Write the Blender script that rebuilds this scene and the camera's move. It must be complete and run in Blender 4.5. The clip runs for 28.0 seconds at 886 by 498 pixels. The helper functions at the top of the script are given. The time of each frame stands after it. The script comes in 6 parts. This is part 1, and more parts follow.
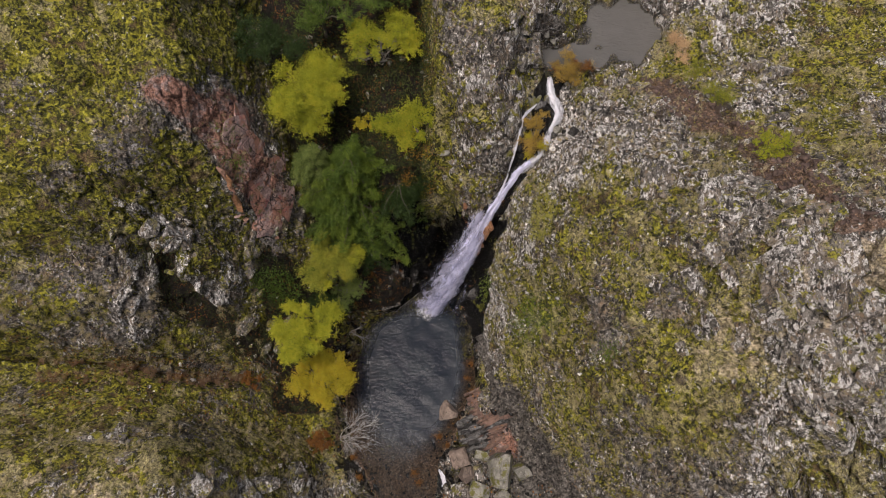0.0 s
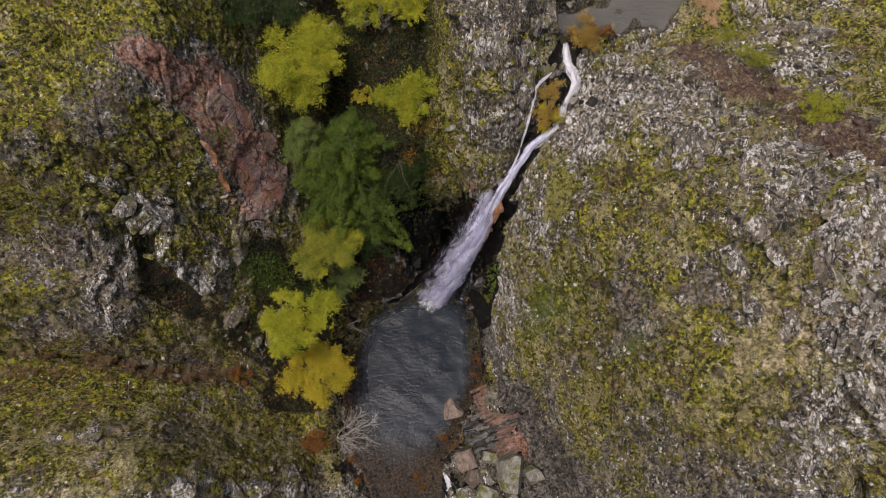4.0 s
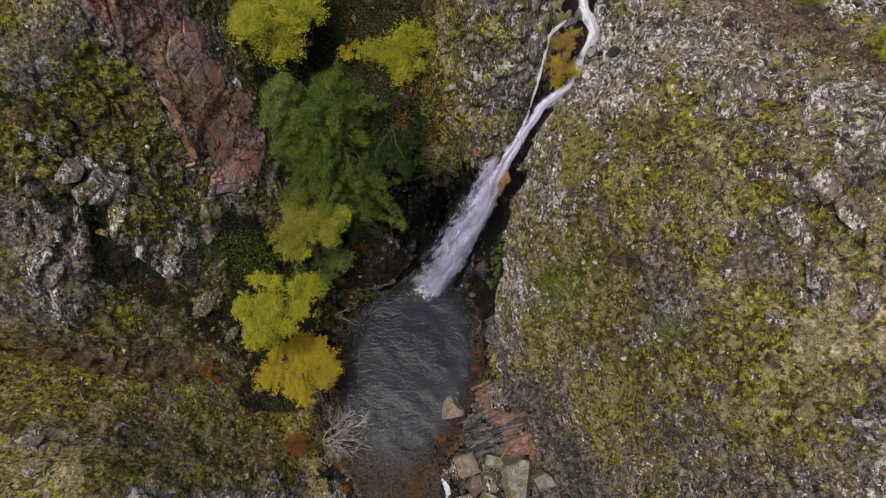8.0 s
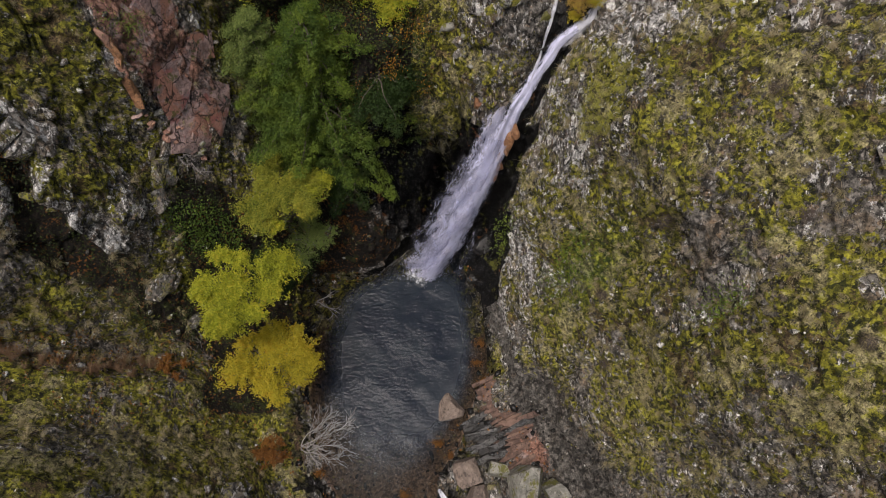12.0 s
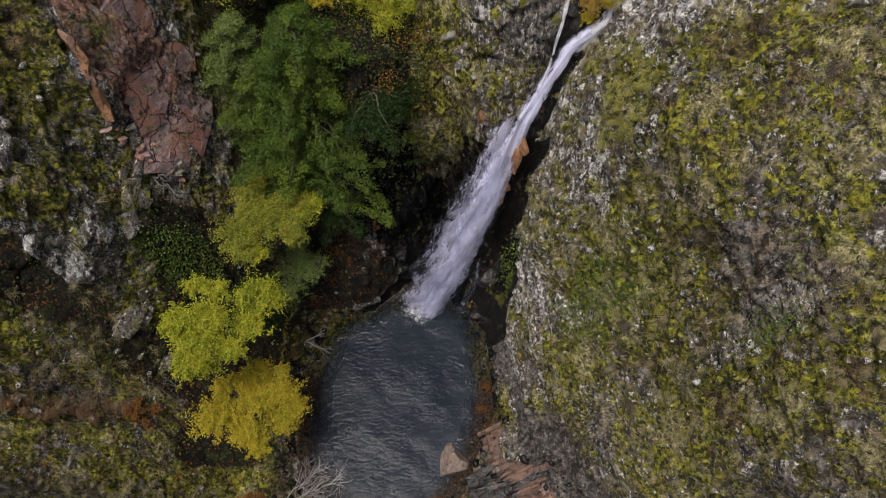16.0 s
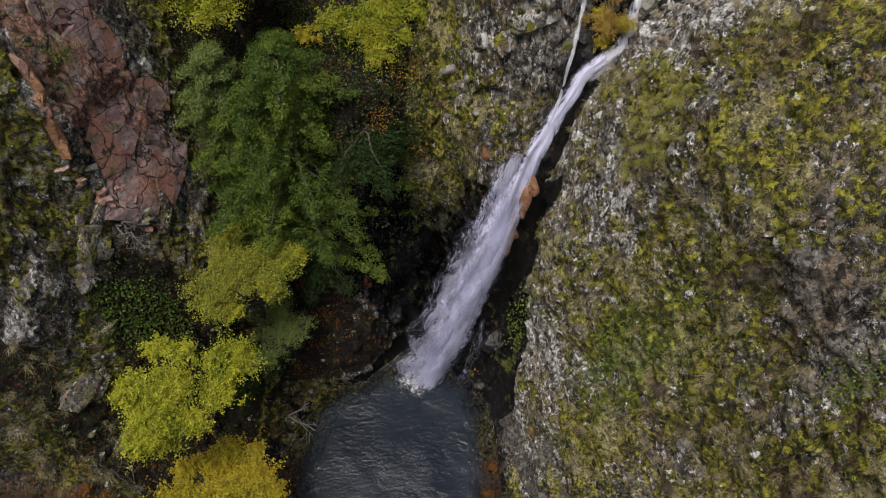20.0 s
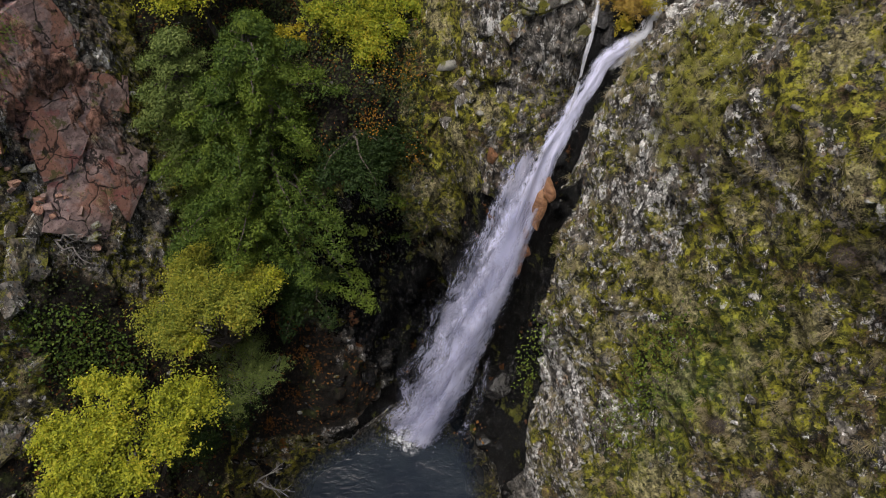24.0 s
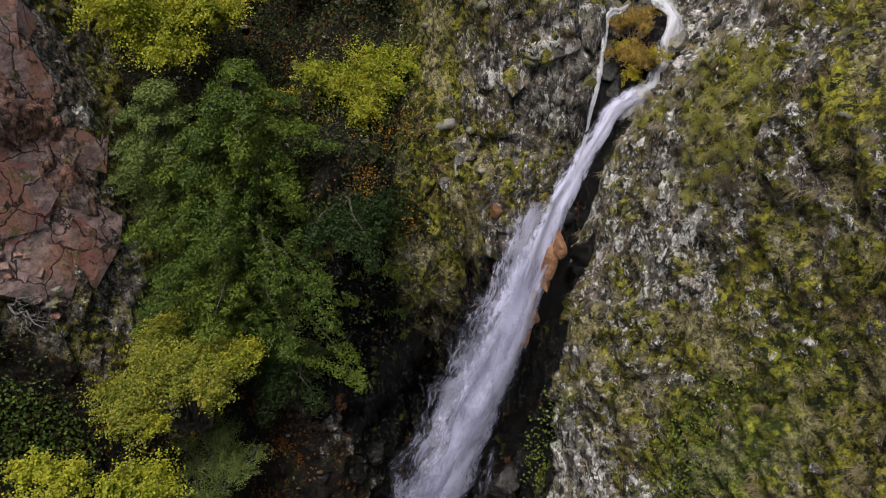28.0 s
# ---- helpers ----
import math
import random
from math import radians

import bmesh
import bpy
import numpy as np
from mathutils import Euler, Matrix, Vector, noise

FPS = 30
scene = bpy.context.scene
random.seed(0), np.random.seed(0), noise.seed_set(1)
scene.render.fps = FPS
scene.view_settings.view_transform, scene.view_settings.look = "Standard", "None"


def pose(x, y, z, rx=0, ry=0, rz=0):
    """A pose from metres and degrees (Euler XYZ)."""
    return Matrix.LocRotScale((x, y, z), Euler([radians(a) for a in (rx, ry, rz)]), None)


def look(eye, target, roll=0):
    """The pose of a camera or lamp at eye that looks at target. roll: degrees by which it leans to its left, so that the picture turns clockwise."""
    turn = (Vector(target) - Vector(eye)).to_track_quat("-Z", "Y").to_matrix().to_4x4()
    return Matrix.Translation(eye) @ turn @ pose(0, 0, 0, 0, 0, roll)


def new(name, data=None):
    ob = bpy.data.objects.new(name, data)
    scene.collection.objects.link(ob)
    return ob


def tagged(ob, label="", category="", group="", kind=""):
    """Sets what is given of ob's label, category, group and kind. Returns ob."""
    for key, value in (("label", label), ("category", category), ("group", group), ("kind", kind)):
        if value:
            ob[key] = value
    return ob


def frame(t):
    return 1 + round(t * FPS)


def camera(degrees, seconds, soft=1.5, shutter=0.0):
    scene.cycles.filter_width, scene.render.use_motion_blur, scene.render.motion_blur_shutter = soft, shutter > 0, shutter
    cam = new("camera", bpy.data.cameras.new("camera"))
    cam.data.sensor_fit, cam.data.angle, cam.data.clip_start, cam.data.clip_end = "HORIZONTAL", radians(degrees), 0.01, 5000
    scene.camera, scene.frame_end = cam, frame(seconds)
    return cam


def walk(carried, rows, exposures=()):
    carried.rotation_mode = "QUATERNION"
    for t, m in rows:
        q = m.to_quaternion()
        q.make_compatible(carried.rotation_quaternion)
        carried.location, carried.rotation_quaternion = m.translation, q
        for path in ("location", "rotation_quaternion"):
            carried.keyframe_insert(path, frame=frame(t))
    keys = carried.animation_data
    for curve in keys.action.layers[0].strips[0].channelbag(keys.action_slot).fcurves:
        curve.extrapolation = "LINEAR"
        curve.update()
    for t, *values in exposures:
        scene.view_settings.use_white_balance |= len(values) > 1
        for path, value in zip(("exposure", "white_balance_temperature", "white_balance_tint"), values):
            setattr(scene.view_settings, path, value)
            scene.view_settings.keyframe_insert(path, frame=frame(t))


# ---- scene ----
cam = camera(68.6, 28.0, soft=0.6)
PATH = [
    (0.0, (0.000, 0.000, 53.600), (0.002, 6.838, 34.805), 0.015),
    (0.5, (-0.097, -0.013, 53.168), (-0.108, 6.830, 34.375), -0.090),
    (1.0, (-0.182, 0.013, 52.725), (-0.184, 6.859, 33.933), -0.007),
    (1.5, (-0.248, 0.077, 52.253), (-0.258, 6.926, 33.463), -0.092),
    (2.0, (-0.248, 0.133, 51.780), (-0.259, 6.991, 32.993), -0.092),
    (2.5, (-0.214, 0.173, 51.292), (-0.230, 7.031, 32.505), -0.101),
    (3.0, (-0.139, 0.215, 50.787), (-0.153, 7.075, 32.001), -0.061),
    (3.5, (-0.268, 0.197, 50.254), (-0.274, 7.071, 31.472), -0.027),
    (5.5, (-0.403, 0.429, 48.017), (-0.371, 7.298, 29.233), 0.193),
    (6.0, (-0.340, 0.569, 47.368), (-0.269, 7.437, 28.584), 0.490),
    (6.5, (-0.406, 0.630, 46.723), (-0.319, 7.496, 27.939), 0.608),
    (7.0, (-0.490, 0.690, 45.996), (-0.385, 7.557, 27.212), 0.738),
    (7.5, (-0.528, 0.649, 45.258), (-0.408, 7.512, 26.472), 0.828),
    (8.0, (-0.533, 0.671, 44.515), (-0.386, 7.548, 25.735), 1.018),
    (8.5, (-0.546, 0.789, 43.682), (-0.372, 7.693, 24.912), 1.205),
    (9.0, (-0.583, 0.894, 42.882), (-0.393, 7.813, 24.118), 1.341),
    (9.5, (-0.635, 0.943, 42.036), (-0.408, 7.868, 23.275), 1.651),
    (10.0, (-0.696, 1.029, 41.283), (-0.431, 7.955, 22.523), 1.859),
    (10.5, (-0.758, 1.104, 40.463), (-0.465, 8.024, 21.701), 2.030),
    (11.0, (-0.751, 1.167, 39.637), (-0.452, 8.094, 20.877), 2.069),
    (11.5, (-0.670, 1.151, 39.057), (-0.357, 8.084, 20.300), 2.128),
    (12.0, (-0.612, 1.173, 38.605), (-0.282, 8.117, 19.852), 2.206),
    (12.5, (-0.589, 1.216, 38.098), (-0.251, 8.186, 19.355), 2.277),
    (14.5, (-0.658, 1.379, 36.249), (-0.305, 8.950, 17.740), 2.103),
    (15.0, (-0.704, 1.414, 35.937), (-0.364, 9.263, 17.544), 1.850),
    (15.5, (-0.677, 1.377, 35.615), (-0.357, 9.502, 17.342), 1.591),
    (16.0, (-0.611, 1.357, 35.213), (-0.284, 9.764, 17.069), 1.539),
    (16.5, (-0.600, 1.372, 34.814), (-0.271, 10.075, 16.810), 1.451),
    (17.0, (-0.608, 1.554, 34.514), (-0.250, 10.530, 16.644), 1.469),
    (17.5, (-0.650, 1.607, 34.137), (-0.254, 10.857, 16.409), 1.542),
    (18.0, (-0.706, 1.632, 33.677), (-0.273, 11.163, 16.099), 1.659),
    (18.5, (-0.720, 1.710, 33.196), (-0.257, 11.521, 15.773), 1.723),
    (19.0, (-0.742, 1.839, 32.661), (-0.264, 11.918, 15.393), 1.643),
    (19.5, (-0.775, 1.869, 32.107), (-0.274, 12.189, 14.983), 1.625),
    (20.0, (-0.769, 1.896, 31.598), (-0.259, 12.495, 14.644), 1.584),
    (20.5, (-0.749, 1.831, 31.112), (-0.214, 12.699, 14.332), 1.662),
    (21.0, (-0.811, 1.850, 30.600), (-0.246, 12.996, 14.003), 1.650),
    (21.5, (-0.957, 1.916, 30.014), (-0.324, 13.318, 13.595), 1.822),
    (23.5, (-1.145, 2.134, 27.761), (-0.197, 14.468, 12.046), 2.775),
    (24.0, (-1.182, 2.232, 27.156), (-0.202, 14.817, 11.643), 2.724),
    (24.5, (-1.183, 2.290, 26.560), (-0.166, 15.135, 11.263), 2.770),
    (25.0, (-1.136, 2.323, 26.013), (-0.065, 15.451, 10.963), 2.815),
    (25.5, (-1.141, 2.432, 25.502), (-0.018, 15.889, 10.749), 2.813),
    (26.0, (-1.221, 2.480, 24.983), (-0.051, 16.286, 10.560), 2.798),
    (26.5, (-1.262, 2.485, 24.633), (-0.029, 16.655, 10.573), 2.879),
    (27.0, (-1.353, 2.431, 24.510), (-0.039, 16.963, 10.832), 3.058),
    (27.5, (-1.421, 2.355, 24.444), (-0.064, 17.234, 11.148), 3.066),
    (28.0, (-1.460, 2.277, 24.376), (-0.086, 17.500, 11.478), 2.985),
]
walk(cam, [(t, look(e, g, r)) for t, e, g, r in PATH], [(0.0, -0.03, 6850, 16), (8.0, -0.07, 6750, 14), (18.0, -0.09, 6500, 11), (28.0, -0.02, 6500, 10)])

# ---- light: an overcast sky with a broad, weak sun ----
world = bpy.data.worlds.new("sky")
scene.world = world
world.use_nodes = True
wn = world.node_tree.nodes
sky = wn.new("ShaderNodeTexSky")
sky.sky_type = "NISHITA"
sky.sun_disc = False
sky.sun_elevation = radians(71)
sky.sun_rotation = radians(249)
sky.dust_density = 7.0
sky.air_density = 1.0
sky.ozone_density = 1.0
wn["Background"].inputs["Strength"].default_value = 0.102
world.node_tree.links.new(sky.outputs[0], wn["Background"].inputs["Color"])
sun = new("sun", bpy.data.lights.new("sun", "SUN"))
sun.data.energy = 2.4
sun.data.angle = radians(32)
sun.data.color = (1.0, 0.97, 0.93)
sun.matrix_world = look((-9, 2, 60), (0, 10, 8))


# ---- materials ----
def material(name):
    m = bpy.data.materials.new(name)
    m.use_nodes = True
    return m, m.node_tree.nodes, m.node_tree.links, m.node_tree.nodes["Principled BSDF"]


class Net:
    """Short hand for shader nodes on world positions."""

    def __init__(self, m):
        self.n, self.l = m.node_tree.nodes, m.node_tree.links
        self.pos = self.n.new("ShaderNodeNewGeometry").outputs["Position"]

    def put(self, socket, v):
        if isinstance(v, bpy.types.NodeSocket):
            self.l.new(v, socket)
        else:
            socket.default_value = v

    def noise(self, scale, detail=5.0, rough=0.6, stretch=None, offset=(0, 0, 0), warp=0.0):
        t = self.n.new("ShaderNodeTexNoise")
        t.inputs["Scale"].default_value, t.inputs["Detail"].default_value, t.inputs["Roughness"].default_value = scale, detail, rough
        t.inputs["Distortion"].default_value = warp
        m = self.n.new("ShaderNodeMapping")
        m.inputs["Location"].default_value = offset
        if stretch:
            m.inputs["Rotation"].default_value, m.inputs["Scale"].default_value = stretch
        self.l.new(self.pos, m.inputs["Vector"])
        self.l.new(m.outputs[0], t.inputs["Vector"])
        return t.outputs["Fac"]

    def cells(self, scale, out="Distance", feature="F1", offset=(0, 0, 0), warp=0.0, stretch=None):
        t = self.n.new("ShaderNodeTexVoronoi")
        t.feature = feature
        t.inputs["Scale"].default_value = scale
        v = self.n.new("ShaderNodeVectorMath")
        v.operation = "ADD"
        v.inputs[1].default_value = offset
        self.l.new(self.pos, v.inputs[0])
        src = v.outputs[0]
        if warp:
            w = self.n.new("ShaderNodeTexNoise")
            w.inputs["Scale"].default_value = scale * 2.2
            w.inputs["Detail"].default_value = 4
            self.l.new(self.pos, w.inputs["Vector"])
            a = self.n.new("ShaderNodeVectorMath")
            a.operation = "MULTIPLY_ADD"
            a.inputs[1].default_value = (warp, warp, warp)
            self.l.new(w.outputs["Color"], a.inputs[0])
            self.l.new(src, a.inputs[2])
            src = a.outputs[0]
        if stretch:
            m = self.n.new("ShaderNodeMapping")
            m.inputs["Rotation"].default_value, m.inputs["Scale"].default_value = stretch
            self.l.new(src, m.inputs["Vector"])
            src = m.outputs[0]
        self.l.new(src, t.inputs["Vector"])
        return t.outputs[out]

    def tone(self, scale, warp, offset=(0, 0, 0)):
        """Three random values for each ragged cell."""
        s = self.n.new("ShaderNodeSeparateColor")
        self.l.new(self.cells(scale, "Color", "F1", offset, warp), s.inputs[0])
        return s.outputs[0], s.outputs[1], s.outputs[2]

    def ramp(self, v, a, b, lo=0.0, hi=1.0):
        r = self.n.new("ShaderNodeMapRange")
        r.interpolation_type = "SMOOTHSTEP"
        for k, x in (("Value", v), ("From Min", a), ("From Max", b), ("To Min", lo), ("To Max", hi)):
            self.put(r.inputs[k], x)
        return r.outputs[0]

    def math(self, op, a, b=0.0):
        m = self.n.new("ShaderNodeMath")
        m.operation = op
        self.put(m.inputs[0], a)
        self.put(m.inputs[1], b)
        return m.outputs[0]

    def mix(self, f, a, b):
        m = self.n.new("ShaderNodeMix")
        m.data_type = "RGBA"
        self.put(m.inputs["Factor"], f)
        for k, v in (("A", a), ("B", b)):
            s = [i for i in m.inputs if i.name == k and i.type == "RGBA"][0]
            self.put(s, (*v, 1.0) if isinstance(v, tuple) else v)
        return [o for o in m.outputs if o.type == "RGBA"][0]

    def scaled(self, colour, f):
        m = self.n.new("ShaderNodeVectorMath")
        m.operation = "SCALE"
        self.put(m.inputs[0], colour)
        self.put(m.inputs["Scale"], f)
        return m.outputs[0]

    def attr(self, name):
        a = self.n.new("ShaderNodeAttribute")
        a.attribute_name = name
        s = self.n.new("ShaderNodeSeparateColor")
        self.l.new(a.outputs["Color"], s.inputs[0])
        return s.outputs[0], s.outputs[1], s.outputs[2], a.outputs["Alpha"]

    def bump(self, height, strength, distance, normal=None):
        b = self.n.new("ShaderNodeBump")
        b.inputs["Strength"].default_value, b.inputs["Distance"].default_value = strength, distance
        self.put(b.inputs["Height"], height)
        if normal:
            self.l.new(normal, b.inputs["Normal"])
        return b.outputs[0]


def schist(k, pale):
    """Bare grey-brown schist with joints and ragged white lichen; gives colour, height, grains and lichen."""
    lie = ((0.5, 0.2, 0.5), (1.7, 0.7, 0.7))
    fine = k.noise(8, 7, 0.75)
    grain = k.noise(26, 4, 0.8)
    layer = k.noise(2.6, 8, 0.72, lie)
    plate, plate1, _ = k.tone(1.7, 0.30, (2, 5, 1))
    chip, chip1, chip2 = k.tone(5.5, 0.12)
    shade = k.math("ADD", k.math("ADD", k.math("MULTIPLY", plate, 0.20), k.math("MULTIPLY", chip, 0.26)), k.math("MULTIPLY", layer, 0.80))
    col = k.mix(k.ramp(shade, 0.34, 0.92), (0.034, 0.031, 0.027), (0.295, 0.272, 0.240))
    col = k.mix(k.ramp(k.noise(0.8, 6, 0.7, offset=(3, 6, 9)), 0.50, 0.62, 0.0, 0.55), col, (0.22, 0.165, 0.105))
    col = k.mix(k.ramp(chip1, 0.92, 0.94, 0.0, 0.5), col, (0.33, 0.22, 0.13))
    # near-black specks and pits put the shade of small crevices into the colour
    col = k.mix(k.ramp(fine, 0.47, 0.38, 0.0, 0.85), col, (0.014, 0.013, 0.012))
    pit_shade = k.noise(3.0, 5, 0.66, lie, (5, 9, 2))
    col = k.mix(k.ramp(pit_shade, 0.43, 0.385, 0.0, 0.85), col, (0.010, 0.009, 0.008))
    spots = k.noise(3.2, 10, 0.74, ((0.3, 0.5, 0.2), (1.5, 0.8, 0.7)), (1, 7, 3))
    need = k.math("SUBTRACT", k.math("SUBTRACT", 0.632, k.math("MULTIPLY", pale, 0.125)), k.math("MULTIPLY", k.math("SUBTRACT", k.noise(0.75, 5, 0.7, offset=(9, 4, 1)), 0.5), 0.40))
    white = k.ramp(k.math("SUBTRACT", spots, need), 0.0, 0.010)
    dots = k.math("MULTIPLY", k.ramp(k.cells(6.5, offset=(3, 3, 1), warp=0.10), 0.26, 0.20), k.ramp(chip2, 0.70, 0.72))
    white = k.math("MAXIMUM", white, k.math("MULTIPLY", dots, k.ramp(pale, 0.2, 0.6)))
    white = k.math("MULTIPLY", white, k.math("MULTIPLY", k.ramp(grain, 0.34, 0.44), k.ramp(pit_shade, 0.40, 0.44)))
    col = k.mix(k.math("MULTIPLY", white, 0.94), col, k.mix(k.ramp(fine, 0.38, 0.62), (0.46, 0.45, 0.43), (0.84, 0.83, 0.80)))
    edge = k.cells(1.25, feature="DISTANCE_TO_EDGE", offset=(1, 1, 4), warp=0.30, stretch=lie)
    hair = k.cells(3.6, feature="DISTANCE_TO_EDGE", offset=(6, 2, 4), warp=0.13, stretch=lie)
    some = k.ramp(k.noise(0.9, 5, 0.65, offset=(2, 2, 2)), 0.45, 0.55)
    cut = k.math("MULTIPLY", k.math("MAXIMUM", k.ramp(edge, 0.030, 0.010), k.ramp(hair, 0.040, 0.012, 0.0, 0.8)), some)
    col = k.mix(k.math("MULTIPLY", cut, 0.9), col, (0.012, 0.011, 0.010))
    h = k.math("ADD", k.math("MULTIPLY", fine, 0.8), k.math("ADD", k.math("MULTIPLY", grain, 0.35), k.math("MULTIPLY", layer, 0.8)))
    h = k.math("ADD", h, k.math("ADD", k.math("MULTIPLY", chip, 0.45), k.math("MULTIPLY", white, 0.10)))
    h = k.math("SUBTRACT", h, k.math("MULTIPLY", cut, 0.8))
    return col, h, fine, grain, layer, shade


def moss_colour(k, fine, grain, straw):
    """Moss cushions from near black to yellow-green, with heath, dry grass and pale specks."""
    cush, cush1, cush2 = k.tone(7.0, 0.12, (5, 2, 2))
    tuft = k.noise(15, 6, 0.8, offset=(2, 9, 4))
    tone = k.math("ADD", k.math("MULTIPLY", cush, 0.34), k.math("ADD", k.math("MULTIPLY", k.noise(1.4, 8, 0.74, offset=(5, 5, 5)), 0.8), k.math("MULTIPLY", tuft, 0.45)))
    green = k.mix(k.ramp(tone, 0.62, 0.98), (0.024, 0.028, 0.006), (0.30, 0.285, 0.030))
    heath = k.noise(0.65, 8, 0.72, offset=(1, 8, 2))
    green = k.mix(k.ramp(heath, 0.455, 0.40, 0.0, 0.85), green, k.mix(k.ramp(tuft, 0.36, 0.64), (0.028, 0.019, 0.013), (0.22, 0.145, 0.085)))
    dry = k.ramp(k.math("ADD", heath, k.math("MULTIPLY", straw, 0.10)), 0.56, 0.61, 0.0, 0.8)
    green = k.mix(dry, green, k.mix(k.ramp(tuft, 0.36, 0.62), (0.10, 0.085, 0.042), (0.48, 0.42, 0.24)))
    # near-black gaps and pockets paint the shade between cushions
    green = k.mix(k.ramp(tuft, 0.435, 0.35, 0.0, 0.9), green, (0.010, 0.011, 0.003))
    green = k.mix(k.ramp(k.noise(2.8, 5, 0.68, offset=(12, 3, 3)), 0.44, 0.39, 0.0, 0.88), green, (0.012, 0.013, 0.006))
    green = k.mix(k.math("MULTIPLY", k.ramp(cush1, 0.86, 0.88), k.ramp(grain, 0.50, 0.58)), green, (0.33, 0.33, 0.06))
    return k.mix(k.math("MULTIPLY", k.ramp(cush2, 0.98, 0.985), k.ramp(fine, 0.49, 0.54)), green, (0.58, 0.56, 0.51))


def ground_material():
    """Schist, moss cushions and dry grass, red bare rock, leafy soil darkened for shade and wet stone, by the
    attributes of the mesh.
    """
    m, n, l, p = material("mossy_rock")
    k = Net(m)
    moss, red, shaded_litter, wet = k.attr("cover")
    pale, fern, straw, tan = k.attr("tint")
    earth, slate, _, _ = k.attr("soil")
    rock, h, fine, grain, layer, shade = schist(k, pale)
    rock = k.mix(k.math("MULTIPLY", slate, 0.85), rock, k.mix(k.ramp(shade, 0.36, 0.90), (0.012, 0.011, 0.010), (0.16, 0.148, 0.132)))
    mid = k.noise(1.0, 7, 0.66, warp=0.5)
    bit, _, _ = k.tone(11.5, 0.10, (3, 1, 7))
    redrock = k.mix(k.ramp(layer, 0.3, 0.7), (0.15, 0.078, 0.058), (0.40, 0.215, 0.155))
    redrock = k.mix(k.ramp(mid, 0.48, 0.62), redrock, k.mix(fine, (0.17, 0.125, 0.115), (0.40, 0.31, 0.285)))
    redrock = k.mix(k.ramp(grain, 0.40, 0.30, 0.0, 0.8), redrock, (0.03, 0.018, 0.014))
    redrock = k.mix(k.ramp(k.cells(0.9, feature="DISTANCE_TO_EDGE", warp=0.8), 0.02, 0.0), redrock, (0.03, 0.018, 0.016))
    rock = k.mix(k.ramp(k.math("ADD", red, k.math("MULTIPLY", k.math("SUBTRACT", fine, 0.5), 0.9)), 0.38, 0.50), rock, redrock)
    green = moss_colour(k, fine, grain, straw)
    green = k.mix(fern, green, k.mix(fine, (0.03, 0.09, 0.012), (0.12, 0.22, 0.03)))
    edge = k.math("ADD", moss, k.math("ADD", k.math("MULTIPLY", k.math("SUBTRACT", mid, 0.5), 1.9), k.math("MULTIPLY", k.math("SUBTRACT", k.noise(4.5, 8, 0.78, offset=(8, 8, 1)), 0.5), 2.3)))
    mossy = k.ramp(edge, 0.47, 0.53)
    col = k.mix(mossy, rock, green)
    # warm pale tan that paints sunlight on the crag into the colour
    sunlit_tan = k.mix(k.ramp(fine, 0.38, 0.62), (0.25, 0.20, 0.125), (0.62, 0.53, 0.38))
    col = k.mix(k.ramp(k.math("ADD", tan, k.math("MULTIPLY", k.math("SUBTRACT", mid, 0.5), 2.2)), 0.62, 0.74, 0.0, 0.72), col, sunlit_tan)
    brown = k.mix(k.ramp(fine, 0.36, 0.62), (0.060, 0.036, 0.024), (0.24, 0.155, 0.105))
    col = k.mix(k.ramp(k.math("ADD", earth, k.math("MULTIPLY", k.math("SUBTRACT", k.noise(2.2, 7, 0.75, offset=(6, 1, 2)), 0.5), 2.0)), 0.45, 0.60, 0.0, 0.92), col, brown)
    # random darker and lighter mottling, a hand's width across
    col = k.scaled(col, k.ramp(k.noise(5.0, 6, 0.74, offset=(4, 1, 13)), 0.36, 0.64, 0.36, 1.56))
    # leafy soil, made near black to carry the shade under trees and rocks
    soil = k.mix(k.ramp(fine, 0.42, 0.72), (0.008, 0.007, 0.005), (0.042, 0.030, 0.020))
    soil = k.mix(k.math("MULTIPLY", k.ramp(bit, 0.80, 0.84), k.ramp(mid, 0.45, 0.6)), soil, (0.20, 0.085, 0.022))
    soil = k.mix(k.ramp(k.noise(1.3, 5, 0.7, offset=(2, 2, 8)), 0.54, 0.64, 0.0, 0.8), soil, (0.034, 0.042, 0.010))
    col = k.mix(k.ramp(k.math("ADD", shaded_litter, k.math("MULTIPLY", k.math("SUBTRACT", mid, 0.5), 0.9)), 0.42, 0.56), col, soil)
    # wet rock: near black takes in shade, paler upright streaks paint glints
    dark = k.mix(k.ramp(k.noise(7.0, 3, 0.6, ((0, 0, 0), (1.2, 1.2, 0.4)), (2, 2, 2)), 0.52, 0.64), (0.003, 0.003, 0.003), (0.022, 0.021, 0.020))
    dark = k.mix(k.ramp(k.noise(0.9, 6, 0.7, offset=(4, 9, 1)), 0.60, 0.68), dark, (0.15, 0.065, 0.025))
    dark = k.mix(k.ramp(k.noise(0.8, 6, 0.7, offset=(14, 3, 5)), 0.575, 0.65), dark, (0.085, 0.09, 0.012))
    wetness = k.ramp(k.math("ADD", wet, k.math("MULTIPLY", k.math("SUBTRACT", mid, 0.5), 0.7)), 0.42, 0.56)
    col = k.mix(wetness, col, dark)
    l.new(col, p.inputs["Base Color"])
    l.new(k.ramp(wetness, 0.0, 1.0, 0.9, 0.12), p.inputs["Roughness"])
